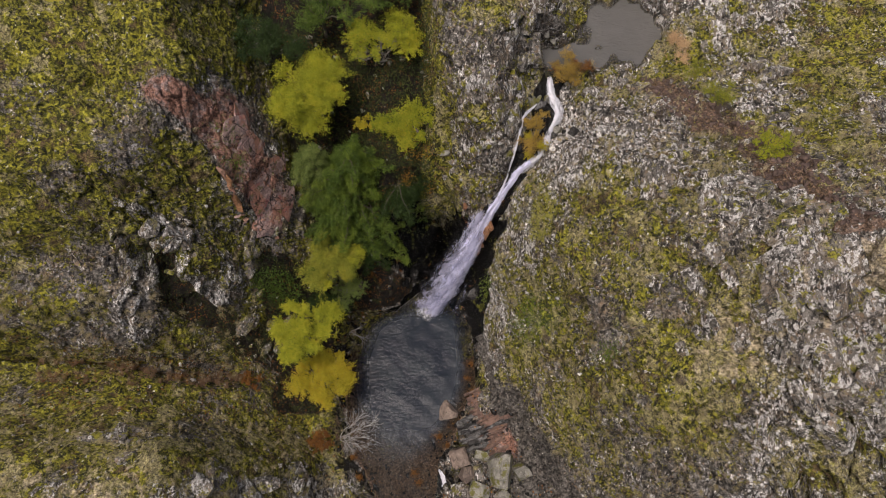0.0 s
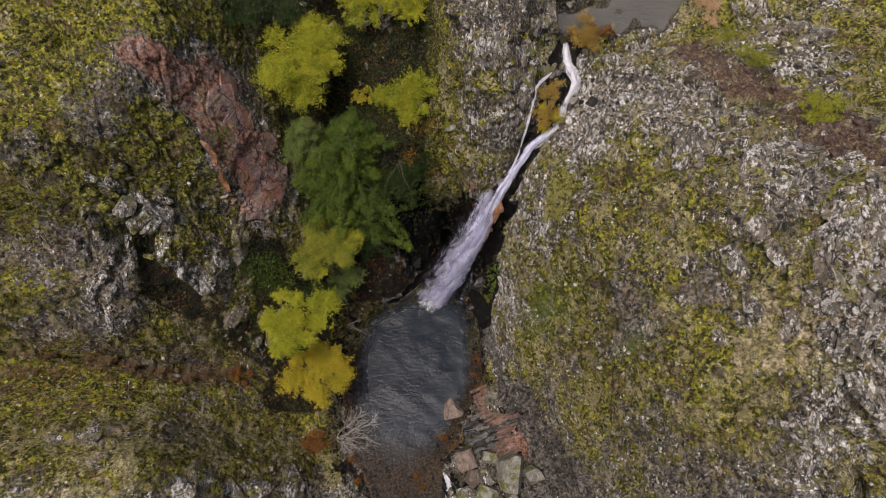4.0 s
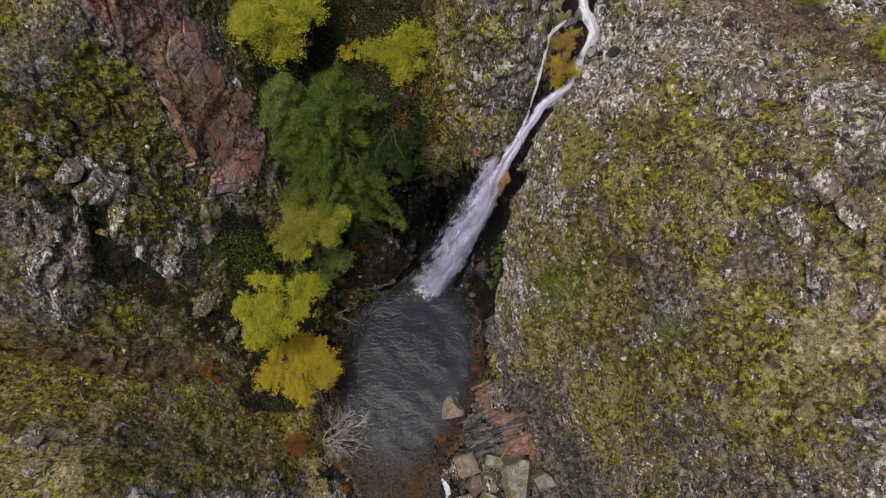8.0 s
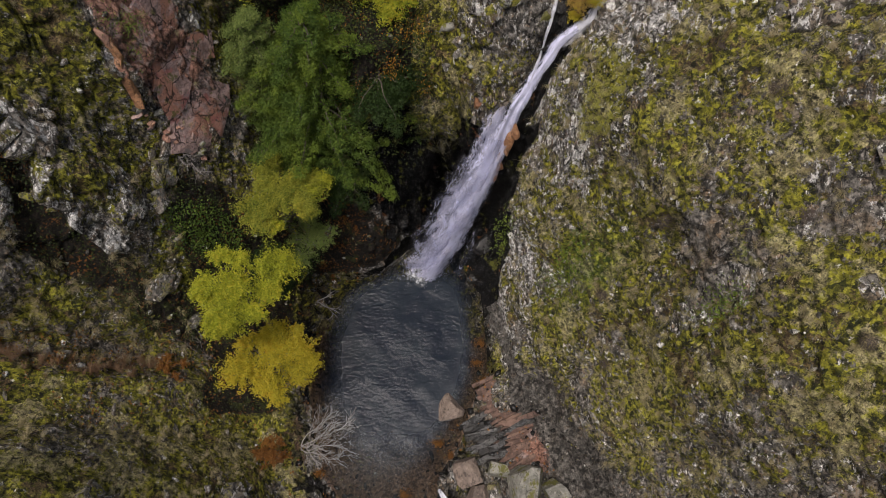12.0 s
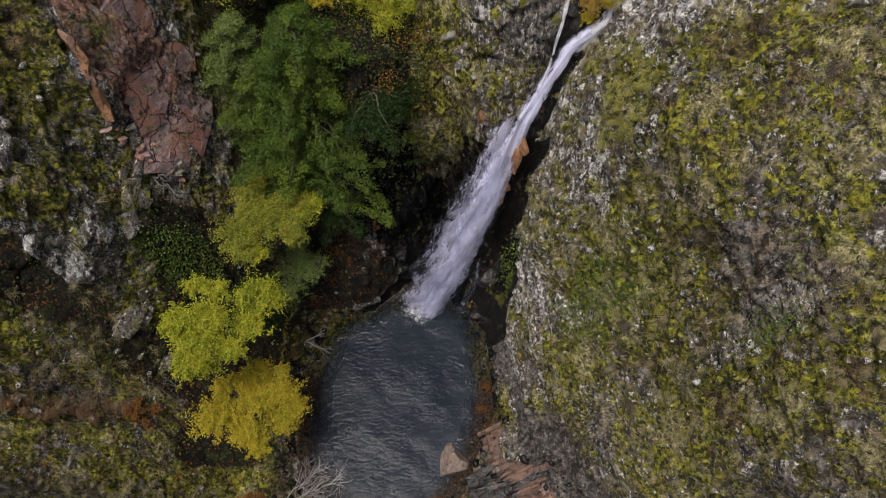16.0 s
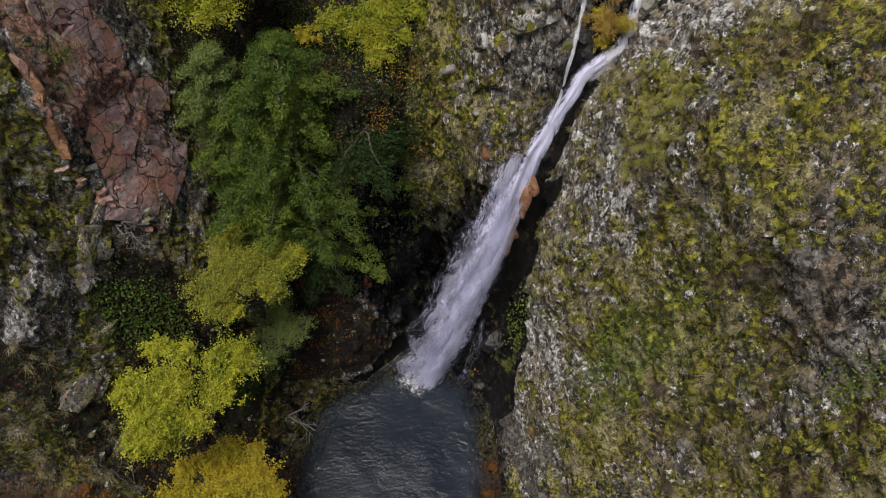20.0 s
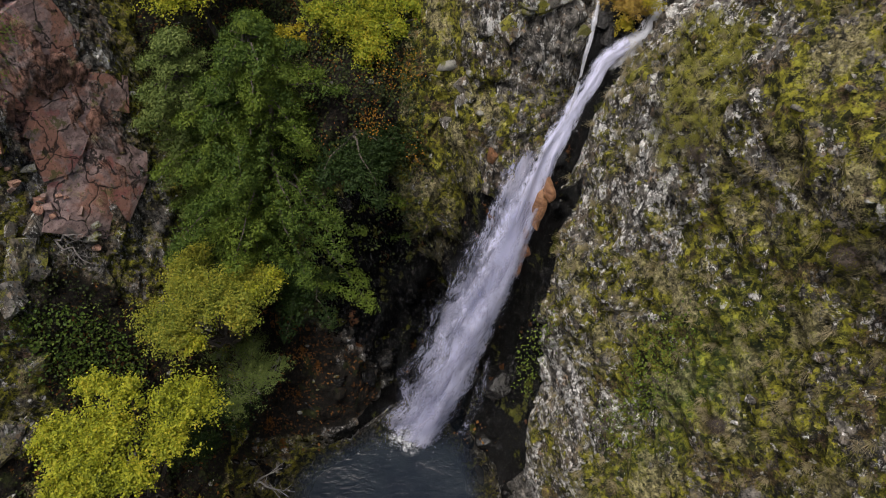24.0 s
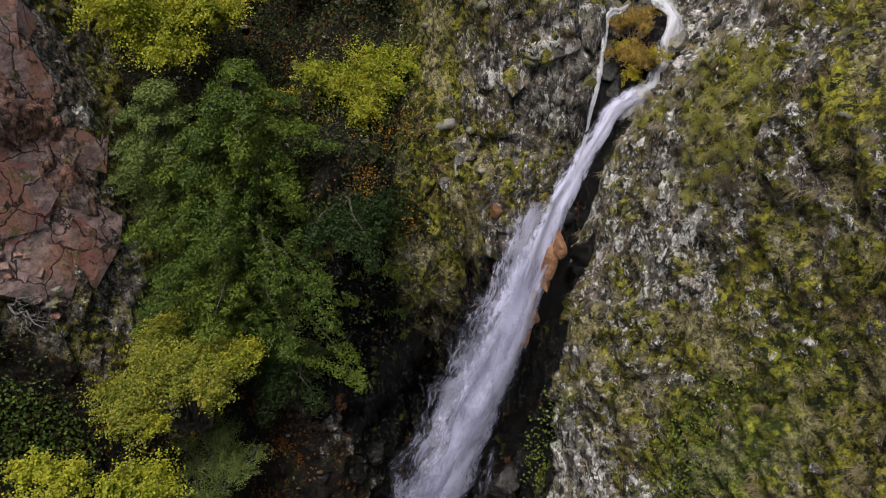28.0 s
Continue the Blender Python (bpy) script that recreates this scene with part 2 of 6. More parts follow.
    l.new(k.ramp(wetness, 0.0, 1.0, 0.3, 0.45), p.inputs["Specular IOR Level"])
    h = k.math("ADD", h, k.math("MULTIPLY", mossy, 0.5))
    h = k.math("ADD", h, k.math("MULTIPLY", wetness, k.math("MULTIPLY", k.noise(3.2, 1.5, 0.5, ((0.2, 0.3, 0), (1.3, 1.3, 0.4))), 2.0)))
    l.new(k.bump(h, 1.0, 0.09), p.inputs["Normal"])
    return m


def lichen_stone(name, pale, moss):
    """The same schist on a loose block."""
    m, n, l, p = material(name)
    k = Net(m)
    col, h, fine, grain, _, _ = schist(k, pale)
    if moss:
        green = moss_colour(k, fine, grain, 0.5)
        mossy = k.ramp(k.math("ADD", k.noise(1.3, 6, 0.7, offset=(3, 3, 9)), k.math("MULTIPLY", k.math("SUBTRACT", fine, 0.5), 0.35)), 0.66 - moss * 0.3, 0.68 - moss * 0.3)
        col = k.mix(mossy, col, green)
    l.new(col, p.inputs["Base Color"])
    p.inputs["Roughness"].default_value = 0.88
    l.new(k.bump(h, 1.0, 0.08), p.inputs["Normal"])
    return m


def stone_material(name, a, b, moss=0.0, rough=0.8):
    m, n, l, p = material(name)
    k = Net(m)
    lay = k.noise(2.2, 6, 0.65, ((0.4, 0.3, 0.2), (1, 1, 2.6)))
    fine = k.noise(14, 5, 0.7)
    o = n.new("ShaderNodeObjectInfo")
    f = k.math("ADD", lay, k.math("MULTIPLY", k.math("SUBTRACT", o.outputs["Random"], 0.5), 0.22))
    col = k.mix(k.ramp(f, 0.32, 0.68), a, b)
    col = k.mix(k.ramp(fine, 0.5, 0.72, 0, 0.6), col, tuple(c * 0.4 for c in a))
    col = k.mix(k.ramp(k.noise(5, 7, 0.74, offset=(7, 1, 1)), 0.58, 0.62, 0, 0.6), col, tuple(min(0.62, c * 1.45) for c in b))
    hair = k.math("ABSOLUTE", k.math("SUBTRACT", k.noise(1.6, 4, 0.62, ((0.2, 0.7, 1.1), (1.5, 0.7, 1.0)), (4, 4, 4), 0.5), 0.5))
    cut = k.ramp(hair, 0.011, 0.003)
    col = k.mix(k.math("MULTIPLY", cut, 0.85), col, tuple(c * 0.12 for c in a))
    if moss:
        col = k.mix(k.ramp(k.math("ADD", k.noise(1.4, 6, 0.7, offset=(3, 3, 9)), k.math("MULTIPLY", k.math("SUBTRACT", fine, 0.5), 0.3)), 0.64 - moss * 0.3, 0.67 - moss * 0.3), col, k.mix(fine, (0.04, 0.045, 0.01), (0.17, 0.16, 0.03)))
    l.new(col, p.inputs["Base Color"])
    p.inputs["Roughness"].default_value = rough
    hh = k.math("SUBTRACT", k.math("ADD", lay, k.math("MULTIPLY", k.noise(20, 5, 0.7), 0.4)), k.math("MULTIPLY", cut, 0.5))
    l.new(k.bump(hh, 0.9, 0.06), p.inputs["Normal"])
    return m


def face_material(name):
    """Stained bare rock, mauve, brick red and grey in broad patches that run on from plate to plate."""
    m, n, l, p = material(name)
    k = Net(m)
    g = n.new("ShaderNodeNewGeometry")
    k.pos = g.outputs["Position"]
    broad = k.noise(0.55, 5, 0.6, offset=(3, 1, 2), warp=0.6)
    fine = k.noise(9, 7, 0.74)
    lay = k.noise(1.6, 7, 0.7, ((0.3, 0.4, 0.2), (1, 1, 2.0)))
    col = k.mix(k.ramp(lay, 0.36, 0.64), (0.17, 0.112, 0.103), (0.46, 0.32, 0.29))
    col = k.mix(k.ramp(broad, 0.50, 0.58, 0.0, 0.85), col, k.mix(fine, (0.20, 0.080, 0.050), (0.45, 0.215, 0.145)))
    col = k.mix(k.ramp(k.noise(1.1, 6, 0.65, offset=(9, 2, 6)), 0.57, 0.62, 0.0, 0.75), col, (0.30, 0.105, 0.095))
    col = k.mix(k.ramp(k.noise(1.3, 6, 0.7, offset=(2, 8, 6)), 0.56, 0.64, 0.0, 0.7), col, (0.13, 0.125, 0.125))
    col = k.mix(k.ramp(fine, 0.46, 0.36, 0.0, 0.75), col, (0.035, 0.022, 0.018))
    col = k.mix(k.ramp(k.noise(2.0, 7, 0.75, offset=(6, 6, 1)), 0.58, 0.61, 0.0, 0.85), col, k.mix(fine, (0.030, 0.034, 0.008), (0.15, 0.14, 0.03)))
    cut = k.ramp(k.cells(0.7, feature="DISTANCE_TO_EDGE", offset=(4, 2, 1), warp=0.9), 0.022, 0.008)
    col = k.mix(k.math("MULTIPLY", cut, 0.85), col, (0.014, 0.010, 0.009))
    l.new(col, p.inputs["Base Color"])
    p.inputs["Roughness"].default_value = 0.75
    h = k.math("SUBTRACT", k.math("ADD", lay, k.math("MULTIPLY", fine, 0.5)), k.math("MULTIPLY", cut, 0.6))
    l.new(k.bump(h, 1.0, 0.07), p.inputs["Normal"])
    return m


def leaf_material(name, *cols, glow=0.28):
    """Leaves that differ one by one, thin enough to let some light through."""
    m, n, l, p = material(name)
    k = Net(m)
    g = n.new("ShaderNodeNewGeometry")
    r = n.new("ShaderNodeValToRGB")
    e = r.color_ramp.elements
    while len(e) < len(cols):
        e.new(0.5)
    for i, c in enumerate(cols):
        e[i].position, e[i].color = i / (len(cols) - 1), (*c, 1)
    patch = k.noise(0.9, 3, 0.6)
    v = k.math("ADD", k.math("MULTIPLY", g.outputs["Random Per Island"], 0.62), k.math("MULTIPLY", k.math("SUBTRACT", patch, 0.3), 0.95))
    l.new(v, r.inputs[0])
    l.new(r.outputs[0], p.inputs["Base Color"])
    p.inputs["Roughness"].default_value = 0.6
    p.inputs["Specular IOR Level"].default_value = 0.25
    t = n.new("ShaderNodeBsdfTranslucent")
    l.new(r.outputs[0], t.inputs[0])
    s = n.new("ShaderNodeMixShader")
    s.inputs[0].default_value = glow
    l.new(p.outputs[0], s.inputs[1])
    l.new(t.outputs[0], s.inputs[2])
    l.new(s.outputs[0], n["Material Output"].inputs["Surface"])
    return m


def bark_material(name, a, b):
    m, n, l, p = material(name)
    k = Net(m)
    f = k.noise(6, 5, 0.7, ((0, 0, 0), (2.5, 2.5, 0.5)))
    l.new(k.mix(k.ramp(f, 0.35, 0.65), a, b), p.inputs["Base Color"])
    p.inputs["Roughness"].default_value = 0.9
    l.new(k.bump(f, 0.7, 0.03), p.inputs["Normal"])
    return m


def pool_material(name, deep, shallow, ripple):
    """Murky water: the bed shows through where it is shallow."""
    m, n, l, p = material(name)
    k = Net(m)
    deepness, foam, _, _ = k.attr("depth")
    murk = k.mix(k.ramp(k.noise(0.28, 5, 0.65), 0.38, 0.62), deep, shallow)
    froth = k.ramp(k.math("ADD", foam, k.math("MULTIPLY", k.math("SUBTRACT", k.noise(4.5, 7, 0.75, warp=0.3), 0.5), 1.3)), 0.42, 0.72)
    l.new(k.mix(froth, murk, (0.72, 0.74, 0.76)), p.inputs["Base Color"])
    l.new(k.ramp(froth, 0, 1, 0.16, 0.6), p.inputs["Roughness"])
    p.inputs["IOR"].default_value = 1.33
    p.inputs["Specular IOR Level"].default_value = 0.3
    w = k.noise(1.9, 2.5, 0.55, ((0, 0, 0.3), (0.75, 1.35, 1)), warp=0.9)
    w2 = k.noise(6.0, 2.5, 0.6, ((0, 0, 0.1), (0.8, 1.3, 1)), warp=0.6)
    calm = k.ramp(k.noise(0.35, 3, 0.6, offset=(7, 2, 0)), 0.35, 0.65, 0.45, 1.0)
    l.new(k.bump(k.math("MULTIPLY", k.math("ADD", w, k.math("MULTIPLY", w2, 0.4)), calm), 1.0, ripple), p.inputs["Normal"])
    t = n.new("ShaderNodeBsdfTransparent")
    t.inputs[0].default_value = (0.62, 0.60, 0.52, 1)
    s = n.new("ShaderNodeMixShader")
    l.new(k.math("MAXIMUM", k.ramp(deepness, 0.02, 0.70, 0.16, 0.95), froth), s.inputs[0])
    l.new(t.outputs[0], s.inputs[1])
    l.new(p.outputs[0], s.inputs[2])
    l.new(s.outputs[0], n["Material Output"].inputs["Surface"])
    return m


def fall_material(name, cover, tone=(0.76, 0.77, 1.0), thick=1.0):
    """White water in streaks along the fall, thinning towards the sides."""
    m, n, l, p = material(name)
    k = Net(m)
    uv = n.new("ShaderNodeUVMap")
    mp = n.new("ShaderNodeMapping")
    mp.inputs["Scale"].default_value = (1.0, 0.30, 1.0)
    l.new(uv.outputs[0], mp.inputs[0])
    k.pos = mp.outputs[0]
    streak = k.noise(2.0, 7, 0.70, warp=0.5)
    fine = k.noise(13.0, 5, 0.75, warp=0.3)
    body, _, _, _ = k.attr("body")
    v = k.math("ADD", k.math("ADD", k.math("MULTIPLY", body, thick), k.math("MULTIPLY", k.math("SUBTRACT", streak, 0.5), 1.7)), k.math("MULTIPLY", k.math("SUBTRACT", fine, 0.5), 1.2))
    l.new(k.mix(k.ramp(streak, 0.36, 0.62), tuple(c * 0.72 for c in tone), tone), p.inputs["Base Color"])
    p.inputs["Roughness"].default_value = 0.55
    p.inputs["Specular IOR Level"].default_value = 0.3
    l.new(k.bump(k.math("ADD", streak, k.math("MULTIPLY", fine, 0.4)), 0.6, 0.12), p.inputs["Normal"])
    t = n.new("ShaderNodeBsdfTransparent")
    s = n.new("ShaderNodeMixShader")
    l.new(k.ramp(v, 0.20, 0.80, 0.0, cover), s.inputs[0])
    l.new(t.outputs[0], s.inputs[1])
    l.new(p.outputs[0], s.inputs[2])
    l.new(s.outputs[0], n["Material Output"].inputs["Surface"])
    return m


GROUND = ground_material()
GREY_STONE = stone_material("grey_stone", (0.11, 0.106, 0.09), (0.27, 0.262, 0.225), 0.38)
RUBBLE = stone_material("brown_rubble", (0.075, 0.048, 0.038), (0.19, 0.13, 0.105))
PINK_STONE = stone_material("pink_stone", (0.12, 0.092, 0.076), (0.24, 0.185, 0.15))
LEDGE_STONE = stone_material("ledge_stone", (0.085, 0.05, 0.038), (0.20, 0.125, 0.095))
PALE_STONE = lichen_stone("pale_stone", 0.82, 0.35)
MOSSY_STONE = lichen_stone("mossy_stone", 0.5, 0.5)
MAUVE_STONE = stone_material("mauve_stone", (0.21, 0.135, 0.115), (0.42, 0.285, 0.245))
RED_STONE = stone_material("red_stone", (0.22, 0.105, 0.075), (0.46, 0.27, 0.19))
FACE_STONE = face_material("red_face_stone")
DARK_STONE = stone_material("wet_stone", (0.008, 0.008, 0.008), (0.030, 0.028, 0.026), 0, 0.22)
TAN_STONE = stone_material("tan_wet_stone", (0.17, 0.075, 0.038), (0.38, 0.20, 0.10), 0, 0.4)
YELLOW = leaf_material("yellow_leaf", (0.055, 0.075, 0.012), (0.26, 0.30, 0.022), (0.43, 0.44, 0.032), (0.54, 0.42, 0.045))
AMBER = leaf_material("amber_leaf", (0.12, 0.115, 0.015), (0.40, 0.36, 0.03), (0.50, 0.41, 0.03), (0.44, 0.24, 0.02))
LIME = leaf_material("lime_leaf", (0.055, 0.09, 0.012), (0.22, 0.28, 0.02), (0.36, 0.37, 0.03), (0.52, 0.40, 0.03))
OLIVE = leaf_material("olive_leaf", (0.04, 0.06, 0.01), (0.18, 0.215, 0.025), (0.32, 0.32, 0.04), (0.46, 0.37, 0.04))
GREEN = leaf_material("green_leaf", (0.018, 0.042, 0.008), (0.055, 0.098, 0.014), (0.10, 0.15, 0.022), (0.155, 0.21, 0.032), glow=0.2)
FRESH = leaf_material("fresh_needle", (0.055, 0.095, 0.012), (0.12, 0.175, 0.020), (0.20, 0.25, 0.035), glow=0.2)
SAGE = leaf_material("sage_leaf", (0.06, 0.095, 0.025), (0.15, 0.20, 0.05), (0.25, 0.30, 0.085), glow=0.25)
DARKGREEN = leaf_material("dark_leaf", (0.012, 0.028, 0.006), (0.025, 0.05, 0.01), (0.05, 0.08, 0.014), glow=0.2)
RUST = leaf_material("rust_leaf", (0.09, 0.04, 0.012), (0.20, 0.085, 0.02), (0.33, 0.16, 0.03), glow=0.3)
PEACH = leaf_material("peach_leaf", (0.34, 0.21, 0.11), (0.60, 0.42, 0.24), (0.72, 0.54, 0.34), glow=0.3)
# ivy and bramble leaves, darkened to include the shade under the trees
SHADED_IVY = leaf_material("shaded_ivy_leaf", (0.008, 0.015, 0.004), (0.022, 0.036, 0.008), (0.05, 0.065, 0.012), (0.11, 0.10, 0.02), glow=0.15)
RUSSET = leaf_material("russet_grass", (0.13, 0.075, 0.045), (0.24, 0.15, 0.09), (0.36, 0.25, 0.15), glow=0.3)
STRAW = leaf_material("straw", (0.20, 0.19, 0.07), (0.36, 0.31, 0.16), (0.50, 0.43, 0.27), (0.58, 0.50, 0.35), glow=0.35)
BROWNLEAF = leaf_material("brown_amber_leaf", (0.12, 0.07, 0.03), (0.28, 0.18, 0.04), (0.42, 0.30, 0.06), (0.46, 0.26, 0.07), glow=0.25)
GRASS = leaf_material("grass_blade", (0.25, 0.26, 0.05), (0.44, 0.43, 0.10), (0.60, 0.54, 0.24), glow=0.3)
HEATHER = leaf_material("heather_twig", (0.035, 0.028, 0.024), (0.09, 0.07, 0.058), (0.17, 0.135, 0.11), glow=0.15)
ORANGELEAF = leaf_material("orange_leaf", (0.20, 0.10, 0.015), (0.38, 0.18, 0.02), (0.52, 0.27, 0.03), glow=0.3)
TWIG = bark_material("grey_twig", (0.09, 0.08, 0.075), (0.22, 0.20, 0.19))
PALEWOOD = bark_material("bleached_wood", (0.25, 0.235, 0.22), (0.44, 0.42, 0.40))
BARK = bark_material("bark", (0.05, 0.04, 0.032), (0.14, 0.12, 0.10))
POOL = pool_material("pool_water", (0.009, 0.014, 0.024), (0.020, 0.027, 0.036), 0.05)
POND_WATER = pool_material("pond_water", (0.138, 0.136, 0.13), (0.150, 0.147, 0.14), 0.12)
FALL = fall_material("white_water", 0.97)
THREAD = fall_material("thread_water", 0.6, thick=0.42)
VEIL = fall_material("thin_water", 0.55, thick=0.8)
RILL = fall_material("rill_water", 0.9, (0.74, 0.75, 0.82), 0.85)
DROPS = leaf_material("spray_drops", (0.62, 0.64, 0.72), (0.82, 0.83, 0.90))

# ---- landform: the shape of the gorge as a height over x, y ----
WATER = -1.0
POND = 17.35


def sstep(a, b, v):
    u = np.clip((v - a) / (b - a), 0, 1)
    return u * u * (3 - 2 * u)


def smin(a, b, k):
    u = np.clip(0.5 + 0.5 * (b - a) / k, 0, 1)
    return b * (1 - u) + a * u - k * u * (1 - u)


def smax(a, b, k):
    return -smin(-a, -b, k)


def stream_x(y):
    return np.interp(y, (15, 17, 17.6, 19.6, 22.7, 24.5, 26.3, 28), (1.6, 2.7, 3.2, 5.0, 6.7, 6.9, 8.0, 10.0))


def stream_z(y):
    return np.interp(y, (16.6, 17, 17.6, 19.6, 22.7, 25, 26.4), (11.5, 12.9, 13.4, 14.9, 16.4, 17.1, 17.2))


def massif(x, y):
    """The mossy rock dome right of the fall: a steep face, a rounded shoulder and a crest with a crag."""
    foot = np.interp(y, (-14, -6, -2, 0, 2, 4, 6, 8, 10, 12, 13.5, 15, 17, 40), (23, 17, 11.5, 8.3, 7.1, 5.9, 5.2, 4.3, 3.7, 2.75, 1.75, 1.1, 1.6, 1.6))
    steep = np.interp(y, (-6, 0, 2, 4, 6, 8, 10, 12, 13.5, 15, 17, 40), (0.85, 0.92, 0.94, 1.03, 1.06, 1.18, 1.22, 1.33, 1.25, 1.1, 1.35, 1.8))
    d = (x - foot) * steep
    side = np.interp(d, (-2, 0, 1, 2, 3.5, 5, 6, 8, 12, 30), (-7, -1.35, 2.5, 6.3, 10.8, 15.3, 18.3, 20.4, 24.2, 33))
    w = (x - 13.5) * 0.69 + (y - 12) * 0.72
    u = (x - 13.5) * 0.72 - (y - 12) * 0.69
    cap = 23.85 + 0.23 * (x - 13) - 0.8 * np.clip(y - 15, 0, 4) - 0.45 * np.maximum(0, y - 19) + 0.6 * np.maximum(0, y - 25.5)
    cap = cap + 0.7 * np.exp(-(w / 2.2) ** 2 - (u / 7) ** 2) + 4.3 * np.exp(-((x - 19) / 4) ** 2 - ((y - 7) / 5) ** 2)
    return smin(side, np.clip(cap, 12, 34), 1.5)


def headwall(x, y):
    """The rock step behind the pool, the buttress beside the stream and the ravine's floor."""
    foot = np.interp(x, (-12, -9, -6, -4, -2, 0, 1.5, 4), (12.6, 13.2, 13.7, 14.2, 15.9, 17.3, 17.2, 16.6))
    e = y - foot
    ravine = np.interp(e, (-1, 0, 4, 8, 15, 30), (-2.5, -1, 4, 8.5, 13, 19))
    wall = np.interp(e, (-1, 0, 1.5, 3, 3.7, 6, 12, 30), (-2.5, -1, 2.6, 5.6, 9.6, 12.6, 15, 20))
    rib = np.interp(e - 1.5 * sstep(1.7, 0.2, x), (-1, 0, 0.6, 1.3, 3.2, 4.6, 6.3, 10, 30), (-2.5, -1, 7, 11.4, 13.6, 17.8, 20, 21.5, 25))
    a, b = sstep(-7.5, -3.5, x), sstep(-1.8, 0.6, x)
    h = ravine * (1 - a) + wall * a
    h = h * (1 - b) + rib * b
    return h - 1.6 * np.maximum(0, x - stream_x(y) - 0.6)


def left_slope(x, y):
    """The long mossy slope left of the ravine, with the gully at its foot and the near spur."""
    foot = np.interp(y, (-12, -4, 0, 3, 6, 9, 12, 14, 16, 19, 22, 26, 40), (-3, -5.6, -8.1, -8.8, -10.0, -9.3, -9.6, -8.2, -8.6, -10.5, -10.3, -12, -14))
    low = np.interp(y, (13, 15, 19, 22, 26, 40), (-1.2, 0.6, 7.4, 9.6, 12, 17))
    steep = np.interp(y, (-6, 1.6, 4, 6.5, 8, 10.5, 13, 16, 20, 24), (2.0, 1.83, 1.14, 1.05, 0.55, 1.35, 2.05, 1.65, 2.45, 2.65))
    cap = np.interp(y, (-8, 1.6, 4, 7, 10, 13, 16, 22, 40), (17, 13.3, 10.5, 8, 14.2, 14.2, 21.2, 22, 27)) + 0.25 * np.maximum(0, -x - 19)
    d = foot - x
    # a hollow under the pale crag, open towards the gully
    cave = np.exp(-((x + 18.4) / 1.7) ** 2 - ((y - 12.1) / 1.2) ** 2)
    return smin(low + steep * d, cap, 2.5) - 2.2 * cave


def pond_reach(x, y):
    """Under 1 inside the pond: a basin and the arm that leads to its outlet."""
    wob = 0.12 * np.sin(2.1 * x + 1.3 * y) + 0.08 * np.sin(4.7 * x - 3.1 * y)
    return np.minimum(np.hypot((x - 12.1) / 2.5, (y - 28.9) / 2.45), np.hypot((x - 8.9) / 2.8, (y - 26.8) / 0.95)) + wob


def landform(x, y):
    left_edge = np.interp(y, (-2, 2, 5, 7.5, 10, 12.5, 14, 15), (-4.4, -6.7, -7.5, -7.9, -7.7, -6.9, -5.6, -4.2))
    right_edge = np.interp(y, (-6, 0, 1.7, 3.5, 6.3, 7.8, 9.2, 11.2, 12.3), (-1.6, -0.8, -0.7, 0.6, 1.9, 2.5, 2.65, 2.5, 2.4))
    basin = sstep(0.5, 7, y) * sstep(15.5, 12, y) * sstep(-0.5, 3.2, x - left_edge) * sstep(0.2, 2.4, right_edge - x)
    pool = WATER - 0.22 - 1.9 * basin
    h = np.maximum(smax(massif(x, y), left_slope(x, y), 0.6), pool)
    h = np.maximum(h, headwall(x, y))
    # low banks either side of the pool
    bank = smax(WATER - 0.35 + 0.45 * (left_edge - x + 0.6), WATER - 0.3 + np.interp(y, (5, 8), (0.26, 2.2)) * (x - right_edge) + np.interp(y, (5, 8), (0.24, 0.3)), 0.1)
    bank = np.minimum(bank, WATER + np.interp(y, (5, 8), (1.1, 3.0)))
    h = np.where(y < 16, np.maximum(h, np.where((x < left_edge + 0.6) | (x > right_edge - np.interp(y, (5, 8), (0.9, 0.3))), bank, -9)), h)
    dx = np.abs(x - stream_x(y))
    bed = stream_z(y) + 1.25 * np.maximum(0, dx - np.interp(y, (17, 19.5, 21, 24), (0.5, 0.7, 1.3, 0.9))) ** 1.15
    bed = np.where(y > 16.7, bed, 99) + 6 * np.maximum(0, 17.0 - y)
    h = smin(h, bed, 0.8)
    reach = pond_reach(x, y)
    rim = sstep(1.10, 1.28, reach) * sstep(2.1, 1.6, reach) * sstep(8.8, 9.6, x)
    h = h + np.maximum(0, POND + 0.4 - h) * rim
    return h + (np.minimum(h, POND - 1.0) - h) * sstep(1.22, 0.9, reach)

# ---- helpers of this scene ----
def part(name, bm, mat, parent=None, label=""):
    """One mesh object from a bmesh or (verts, faces), under a thing or a part."""
    if isinstance(bm, bmesh.types.BMesh):
        me = bpy.data.meshes.new(name)
        bm.to_mesh(me)
        bm.free()
    else:
        me = bpy.data.meshes.new(name)
        me.from_pydata(bm[0], [], bm[1])
    me.materials.append(mat)
    ob = new(name, me)
    if parent:
        ob.parent = parent
    if label:
        ob["label"] = label
    return ob


def smooth(ob):
    ob.data.polygons.foreach_set("use_smooth", np.ones(len(ob.data.polygons), bool))
    return ob


def thing(name, at, label, category, group=""):
    ob = new(name)
    ob.location = at
    ob.empty_display_size = 0.2
    return tagged(ob, label, category, group)


